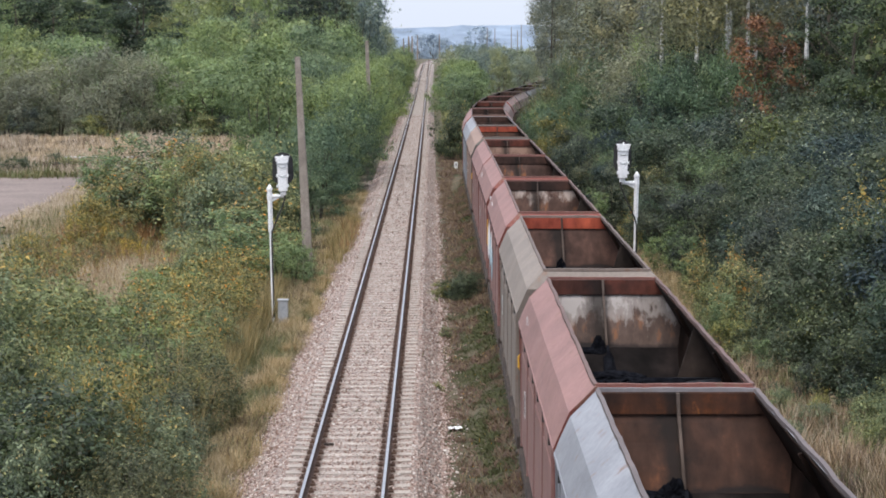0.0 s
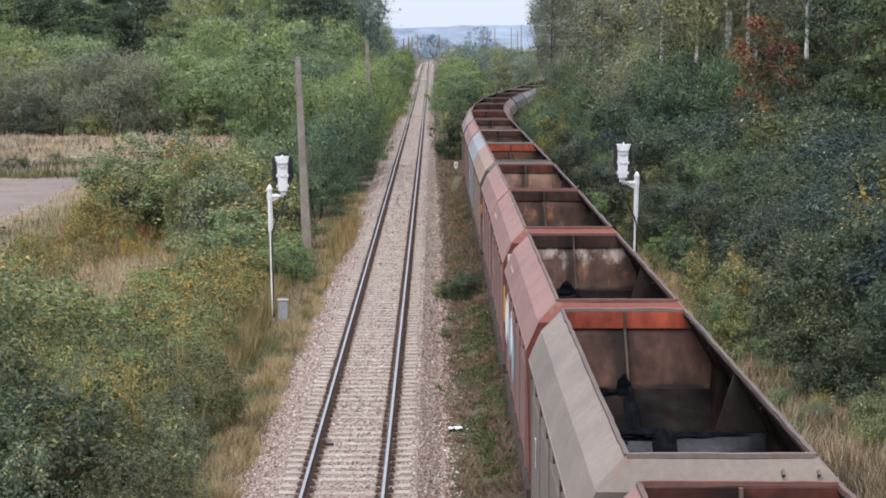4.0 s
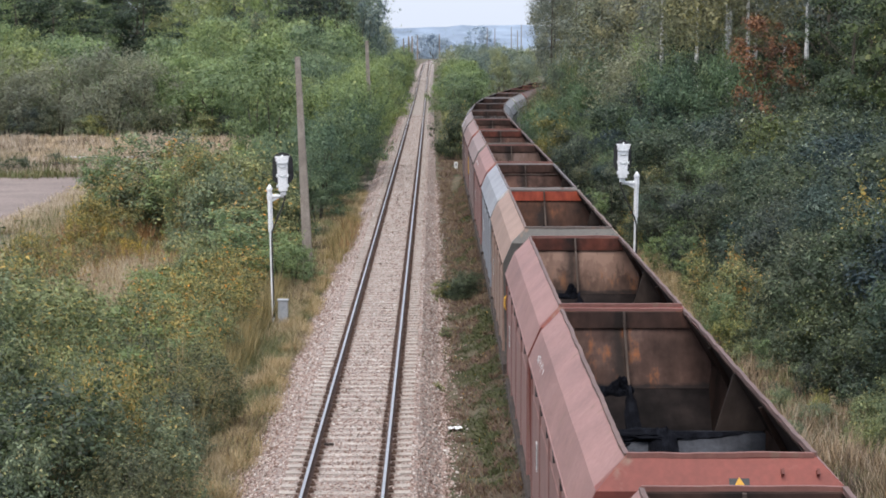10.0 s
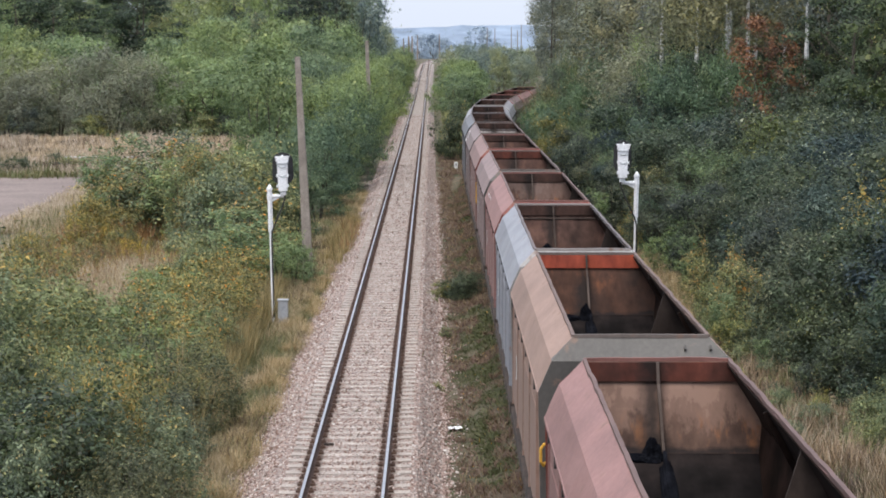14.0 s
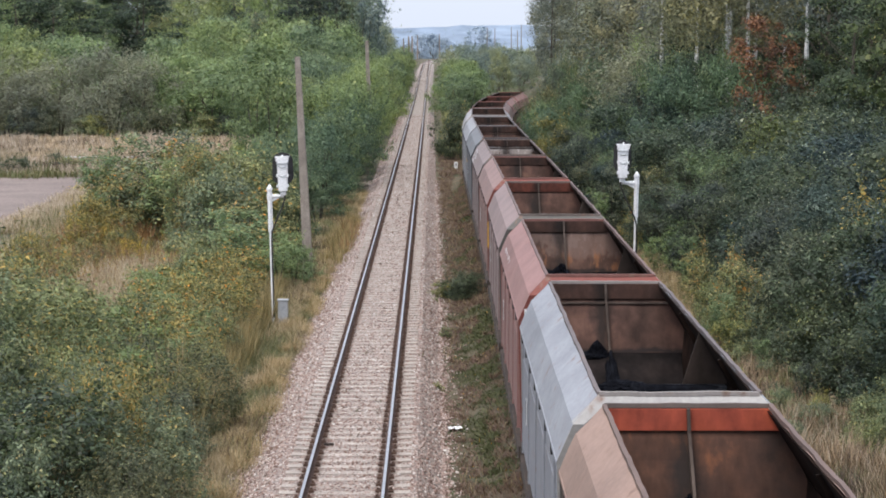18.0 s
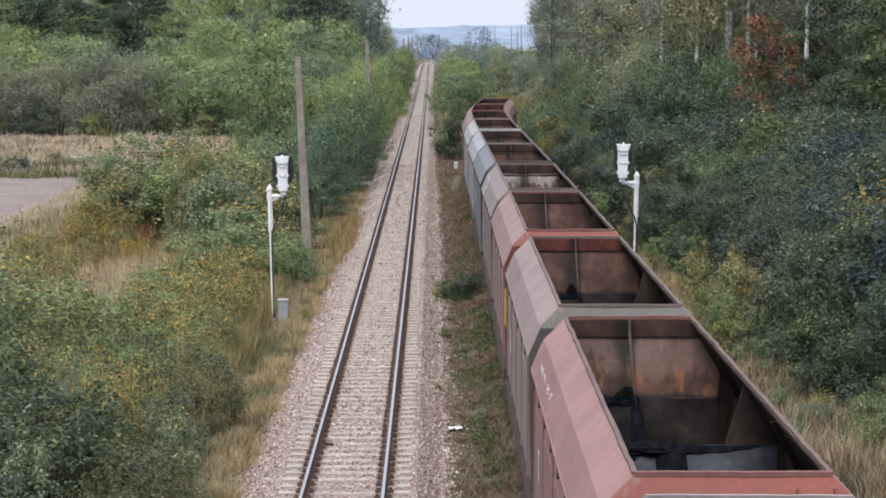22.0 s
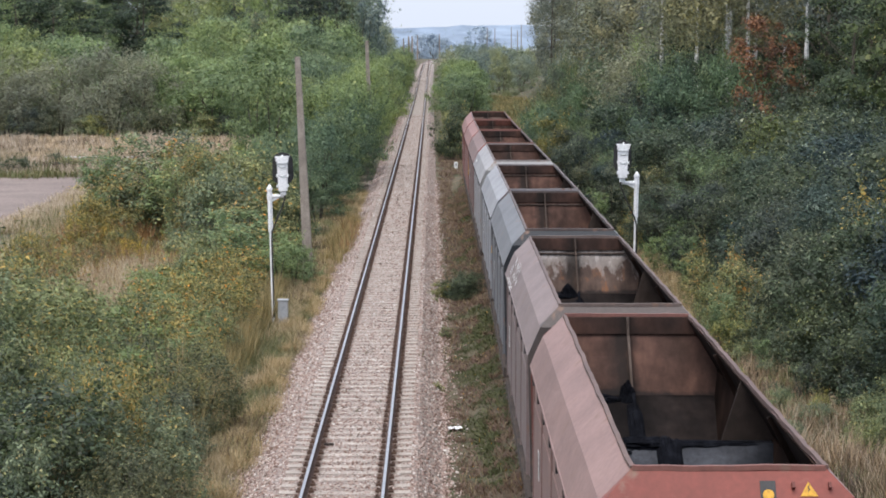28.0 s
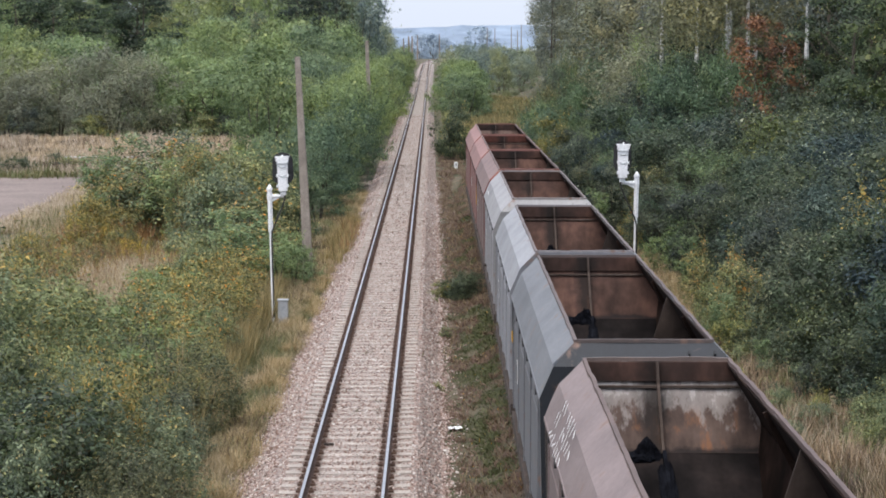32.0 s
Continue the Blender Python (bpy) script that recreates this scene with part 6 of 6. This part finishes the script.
# ---------------------------------------------------------------- signals, poles and small things
def signal(x, y, zg, mast, arm, lean, board):
    """A colour-light signal seen from behind: mast, bracket, white lamp case, dark backboard."""
    s = tagged(new("railway_signal"), "white colour-light railway signal on a slim mast, seen from behind", "signal", "railway signals")
    s.matrix_basis = pose(x, y, zg, 0, lean, 0)
    bm = bmesh.new()
    tube(bm, (0, 0, -0.1), (0, 0, mast - 0.9), 0.05, 0.05, 12)
    tube(bm, (0, 0, mast - 1.3), (0, 0, mast), 0.075, 0.075, 12)
    part("mast", bm, WHITE, s)
    bm = bmesh.new()
    tube(bm, (0, 0, mast), (0, 0, mast + 0.07), 0.1, 0.09, 12)
    tube(bm, (0, 0, mast + 0.07), (0, 0, mast + 0.17), 0.08, 0.02, 12)
    part("mast_cap", bm, WHITE, s)
    bm = bmesh.new()
    d = 1 if arm > 0 else -1
    tube(bm, (0.02 * d, 0, mast - 0.2), (arm + 0.03 * d, 0, mast - 0.2), 0.07, 0.05, 12)
    prism(bm, [(0.05 * d, mast - 0.38), (arm * 0.75, mast - 0.24), (arm * 0.75, mast - 0.2), (0.05 * d, mast - 0.22)], "y", -0.02, 0.02)
    part("bracket", bm, WHITE, s)
    bm = bmesh.new()
    tube(bm, (0, 0, mast - 0.3), (0, 0, mast - 0.1), 0.09, 0.09, 12)
    part("clamp", bm, WHITE, s)
    z0, z1 = mast - 0.17, mast + 1.0
    bm = bmesh.new()
    tube(bm, (arm, -0.05, z0), (arm, -0.05, z0 + 0.14), 0.1, 0.085, 12)
    part("lamp_foot", bm, WHITE, s)
    case = bmesh.new()
    prism(case, [(arm - 0.135, z0 + 0.13), (arm + 0.135, z0 + 0.13), (arm + 0.165, z1 - 0.06), (arm + 0.165, z1), (arm - 0.165, z1), (arm - 0.165, z1 - 0.06)], "y", -0.2, 0.06)
    bmesh.ops.bevel(case, geom=case.edges[:], offset=0.012, segments=1, affect="EDGES")
    c = part("lamp_case", case, WHITE, s)
    bm = bmesh.new()
    box(bm, arm - 0.22, arm + 0.22, -0.2, -0.04, z1 - 0.005, z1 + 0.035)
    part("case_hood", bm, WHITE, c)
    for q in (-1, 1):
        for z in (z0 + 0.3, z0 + 0.62):
            bm = bmesh.new()
            box(bm, arm + q * 0.165 - 0.025, arm + q * 0.165 + 0.025, -0.2, -0.14, z - 0.04, z + 0.04)
            part("side_clip", bm, WHITE, c)
    for q in (-1, 1):
        bm = bmesh.new()
        box(bm, arm + q * 0.17 - 0.025, arm + q * 0.17 + 0.025, -0.2, -0.1, z1 - 0.12, z1 - 0.01)
        part("corner_hook", bm, WHITE, c)
    bm = bmesh.new()
    tube(bm, (arm, -0.08, z1 + 0.035), (arm, -0.08, z1 + 0.085), 0.03, 0.022, 8)
    part("top_knob", bm, WHITE, c)
    bm = bmesh.new()
    box(bm, arm - 0.185, arm + 0.185, -0.225, -0.2, z1 - 0.2, z1 - 0.17)
    part("hinge_strap", bm, GREY_BOX, c)
    for z in (z1 - 0.24, z1 - 0.52):
        bm = bmesh.new()
        bent_tube(bm, [(arm + 0.11 * math.cos(3.1416 * (1 + q / 8)), -0.215, z + 0.07 * math.sin(3.1416 * (1 + q / 8))) for q in range(9)], 0.012, 5)
        part("handle", bm, GREY_BOX, c)
    bm = bmesh.new()
    n = 20
    out = []
    for i in range(n):
        a = 6.28319 * i / n
        out.append((arm + board * math.cos(a), (z1 - 0.15 if math.sin(a) > 0 else z0 + 0.6) + 0.3 * math.sin(a)))
    prism(bm, out, "y", 0.06, 0.085)
    part("backboard", bm, BLACK, s, "black oval backboard")
    bm = bmesh.new()
    bent_tube(bm, [(arm * 1.1, -0.1, mast - 0.1), (arm * 1.12, -0.1, mast - 0.28), (arm * 0.9, -0.1, mast - 0.55), (arm * 0.45, -0.1, mast - 0.95), (arm * 0.1, -0.09, mast - 1.3), (0.03, -0.085, mast - 1.55), (0.03, -0.08, 0.4)], 0.024)
    part("cable", bm, BLACK, s, "black cable")
    return s


signal(-4.93, 64.3, -0.75, 4.37, 0.42, -1.2, 0.33)
signal(6.42, 66.0, -0.75, 4.66, -0.46, 0.9, 0.29)
cab = tagged(new("signal_cabinet"), "small grey trackside signal cabinet", "cabinet")
cab.matrix_basis = pose(-4.62, 64.1, -0.72)
part("casing", box(bmesh.new(), -0.15, 0.15, -0.12, 0.12, 0, 0.92, 0.015), GREY_BOX, cab)
part("lid", box(bmesh.new(), -0.17, 0.17, -0.14, 0.14, 0.92, 0.96), GREY_BOX, cab)


def concrete_pole(x, y, top, lean, w=0.36):
    p = tagged(new("utility_pole"), "bare weathered concrete utility pole without wires", "pole", "line poles")
    zg = ground_z(x, y)
    p.matrix_basis = pose(x, y, zg, 0, lean, 0)
    h = top - zg
    bm = bmesh.new()
    n = 6
    rows = []
    for i in range(n + 1):
        f = i / n
        a, b = w * (0.5 - 0.24 * f), w * (0.42 - 0.2 * f)
        rows.append([bm.verts.new((sx, sy, h * f - (0.2 if i == 0 else 0))) for sx, sy in ((-a, -b), (a, -b), (a, b), (-a, b))])
    for r0, r1 in zip(rows, rows[1:]):
        for k in range(4):
            bm.faces.new((r0[k], r0[(k + 1) % 4], r1[(k + 1) % 4], r1[k]))
    bm.faces.new(rows[-1])
    bm.faces.new(rows[0][::-1])
    bmesh.ops.bevel(bm, geom=bm.edges[:], offset=0.02, segments=1, affect="EDGES")
    part("shaft", bm, CONCRETE, p)
    return p


concrete_pole(-4.63, 77.6, 7.6, -2.5, 0.38)
concrete_pole(-4.25, 146, 8.1, -2.0, 0.42)
concrete_pole(-4.8, 352, 8.2, 0, 0.4)
for dx in (-0.35, 0.35):
    concrete_pole(-4.6 + dx, 446, 8.6, 0.6 * dx, 0.6)
concrete_pole(-3.9, 560, 9.0, 0, 0.5)
for x, y, t in ((2.2, 620, 9.5), (28, 740, 12), (31, 760, 11), (33.2, 780, 13), (36, 720, 11), (38.5, 700, 13), (20, 760, 12), (24, 800, 12)):
    concrete_pole(x, y, t, 0, 0.45)
bm = bmesh.new()
prism(bm, [(-9, 0), (9, 0), (9, 5), (0, 7.5), (-9, 5)], "y", -6, 6)
hall = tagged(new("distant_hall"), "white distant hall beyond the trees", "building")
hall.matrix_basis = pose(62, 1150, -4, 0, 0, 8)
part("wall", bm, WHITE, hall)

bm = bmesh.new()
box(bm, -0.12, 0.12, -0.07, 0.07, -0.1, 0.42, 0.02)
stone = tagged(new("marker_stone"), "small white painted marker stone by the siding", "marker stone")
stone.matrix_basis = pose(1.62, 141, -0.5)
part("post", bm, WHITE, stone)
part("mark", box(bmesh.new(), -0.03, 0.03, -0.076, -0.069, 0.16, 0.32), BLACK, stone, "dark painted mark")

bm = bmesh.new()
bmesh.ops.create_grid(bm, x_segments=7, y_segments=5, size=0.16)
for v in bm.verts:
    v.co.z = 0.05 + 0.05 * noise.noise(v.co * 14)
    v.co.y *= 0.7
me = mesh_of("litter", bm, WHITE)
tagged(new("litter", me), "crumpled white scrap of litter on the weeds", "litter").matrix_basis = pose(0.52, 46.6, -0.55)

bm = bmesh.new()
prism(bm, [(-0.2, -0.03), (0.17, -0.04), (0.21, 0.0), (0.1, 0.05), (-0.15, 0.045), (-0.22, 0.01)], "z", 0, 0.07)
tagged(new("brake_block", mesh_of("brake_block", bm, UNDER)), "dark rusty iron brake block lying between the rails", "brake block").matrix_basis = Matrix.LocRotScale((-2.16, 42.9, -0.17), Euler((0, 0, 0.07)), (0.5, 0.7, 0.7))

bar = tagged(new("road_barrier"), "white-painted low pipe barrier along the field", "barrier")
for k in range(16):
    bm = bmesh.new()
    tube(bm, (-26.6 + 0.32 * k, 151, -0.3), (-26.6 + 0.32 * k + 0.2, 151, -0.3), 0.035, n=8)
    part("rail", bm, WHITE, bar)
for k in range(6):
    bm = bmesh.new()
    tube(bm, (-26.5 + 0.95 * k, 151.05, -1.15), (-26.5 + 0.95 * k, 151.05, -0.32), 0.03, n=8)
    part("post", bm, GREY_BOX, bar)

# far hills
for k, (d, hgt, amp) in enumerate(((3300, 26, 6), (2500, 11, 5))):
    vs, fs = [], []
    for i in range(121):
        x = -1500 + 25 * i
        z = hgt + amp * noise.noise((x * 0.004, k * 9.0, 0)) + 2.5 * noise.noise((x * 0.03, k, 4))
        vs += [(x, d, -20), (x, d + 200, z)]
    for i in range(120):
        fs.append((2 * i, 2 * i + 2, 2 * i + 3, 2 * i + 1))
    tagged(new("backdrop_hills", raw_mesh("backdrop_hills", vs, fs, HILL)), "wooded hills on the horizon, blue haze painted in", "hills", kind="structure")

# ---------------------------------------------------------------- pieces of the tracks
def ballast():
    rng = np.random.default_rng(11)
    def scatter(n, x0, x1, y0, y1, zf, size):
        x = rng.uniform(x0, x1, n)
        y = y0 * (y1 / y0) ** rng.uniform(0, 1, n)
        return np.column_stack([x, y, zf(x)]), size * rng.uniform(0.6, 1.3, n)

    def shoulder(x):
        d = x - MAIN
        return np.where(d < -1.45, -0.2 - (-1.45 - d) * 0.62, np.where(d > 1.35, -0.2 - (d - 1.35) * 0.71, -0.2))
    sets = [scatter(22000, MAIN - 2.35, MAIN - 1.2, 34, 230, shoulder, 0.035), scatter(20000, MAIN + 1.15, MAIN + 2.3, 34, 230, shoulder, 0.035),
            scatter(20000, MAIN - 1.3, MAIN + 1.3, 34, 90, lambda x: x * 0 - 0.192, 0.028),
            scatter(9000, MAIN - 1.3, MAIN + 1.3, 90, 230, lambda x: x * 0 - 0.185, 0.036)]
    for edge, way in ((MAIN + 1.8, 1), (MAIN - 2.0, -1)):
        # stones strewn past the foot of the bed, thinning out
        d = rng.exponential(0.16, 6500)
        y = 34 * (130 / 34) ** rng.uniform(0, 1, 6500)
        x = edge + way * d
        sets.append((np.column_stack([x, y, [ground_z(a, b) + 0.015 for a, b in zip(x, y)]]), 0.034 * rng.uniform(0.6, 1.3, 6500)))
    c = np.concatenate([s[0] for s in sets])
    s = np.concatenate([s[1] for s in sets])
    n = len(c)
    base = np.array([(1, 0, 0), (0, 1, 0), (-1, 0, 0), (0, -1, 0), (0, 0, 1), (0, 0, -1)], float)
    v = base[None] * (1 + 0.45 * rng.uniform(-1, 1, (n, 6, 1)))
    a = rng.uniform(0, 6.283, n)
    ca, sa = np.cos(a)[:, None], np.sin(a)[:, None]
    t = rng.uniform(-0.6, 0.6, n)[:, None]
    x, y, z = v[..., 0], v[..., 1], v[..., 2] * 0.8
    x, z = x + t * z, z - t * x
    x, y = x * ca - y * sa, x * sa + y * ca
    v = np.stack([x, y, z], -1) * s[:, None, None] + c[:, None]
    tri = np.array([(0, 1, 4), (1, 2, 4), (2, 3, 4), (3, 0, 4), (1, 0, 5), (2, 1, 5), (3, 2, 5), (0, 3, 5)])
    f = (tri[None] + 6 * np.arange(n)[:, None, None]).reshape(-1, 3)
    me = bpy.data.meshes.new("ballast_stones")
    me.vertices.add(6 * n)
    me.loops.add(3 * len(f))
    me.polygons.add(len(f))
    me.vertices.foreach_set("co", v.ravel())
    me.loops.foreach_set("vertex_index", f.ravel().astype(np.int32))
    me.polygons.foreach_set("loop_start", np.arange(0, 3 * len(f), 3, dtype=np.int32))
    me.update(calc_edges=True)
    me.materials.append(STONES)
    o = part("ballast_stones", me, None, MAIN_TRACK)
    tagged(o, "pinkish-grey crushed stone ballast", kind="stuff")


ballast()


def fastening_mesh():
    bm = bmesh.new()
    for side in (-1, 1):
        for q in (-1, 1):
            x = side * HALF + q * 0.12
            box(bm, x - 0.05, x + 0.05, -0.06, 0.06, -0.17, -0.125)
            tube(bm, (x, 0, -0.13), (x, 0, -0.085), 0.03, 0.028, 6)
    return mesh_of("rail_fastening", bm, RAIL_SIDE)


def sleepers():
    me, fast = sleeper_mesh(SLEEPER), fastening_mesh()
    old = sleeper_mesh(WOOD_SLEEPER)
    vs, fs, fv, ff = [], [], [], []
    rng = random.Random(2)
    for k in range(880):
        y = 30 + 0.6 * k
        m = pose(main_x(y) + rng.uniform(-0.012, 0.012), y + rng.uniform(-0.01, 0.01), rise(y) + rng.uniform(-0.006, 0.006), 0, 0, rng.uniform(-0.3, 0.3))
        if k < 290:
            part("sleeper", me, None, MAIN_TRACK).matrix_basis = m
        else:
            b = len(vs)
            vs += [tuple(m @ v.co) for v in me.vertices]
            fs += [tuple(b + i for i in p.vertices) for p in me.polygons]
        if k < 290:
            b = len(fv)
            fv += [tuple(m @ v.co) for v in fast.vertices]
            ff += [tuple(b + i for i in p.vertices) for p in fast.polygons]
    tagged(part("far_sleepers", raw_mesh("far_sleepers", vs, fs, SLEEPER), None, MAIN_TRACK), kind="stuff")
    tagged(part("rail_fastenings", raw_mesh("rail_fastenings", fv, ff, RAIL_SIDE), None, MAIN_TRACK), "rusty rail clips and bolts", kind="stuff")
    for k in range(130):
        y = 32 + 0.65 * k
        x, sl = siding_x(y)
        part("sleeper", old, None, SIDING).matrix_basis = pose(x, y, -0.02, 0, 0, -math.degrees(sl))


sleepers()

motions()
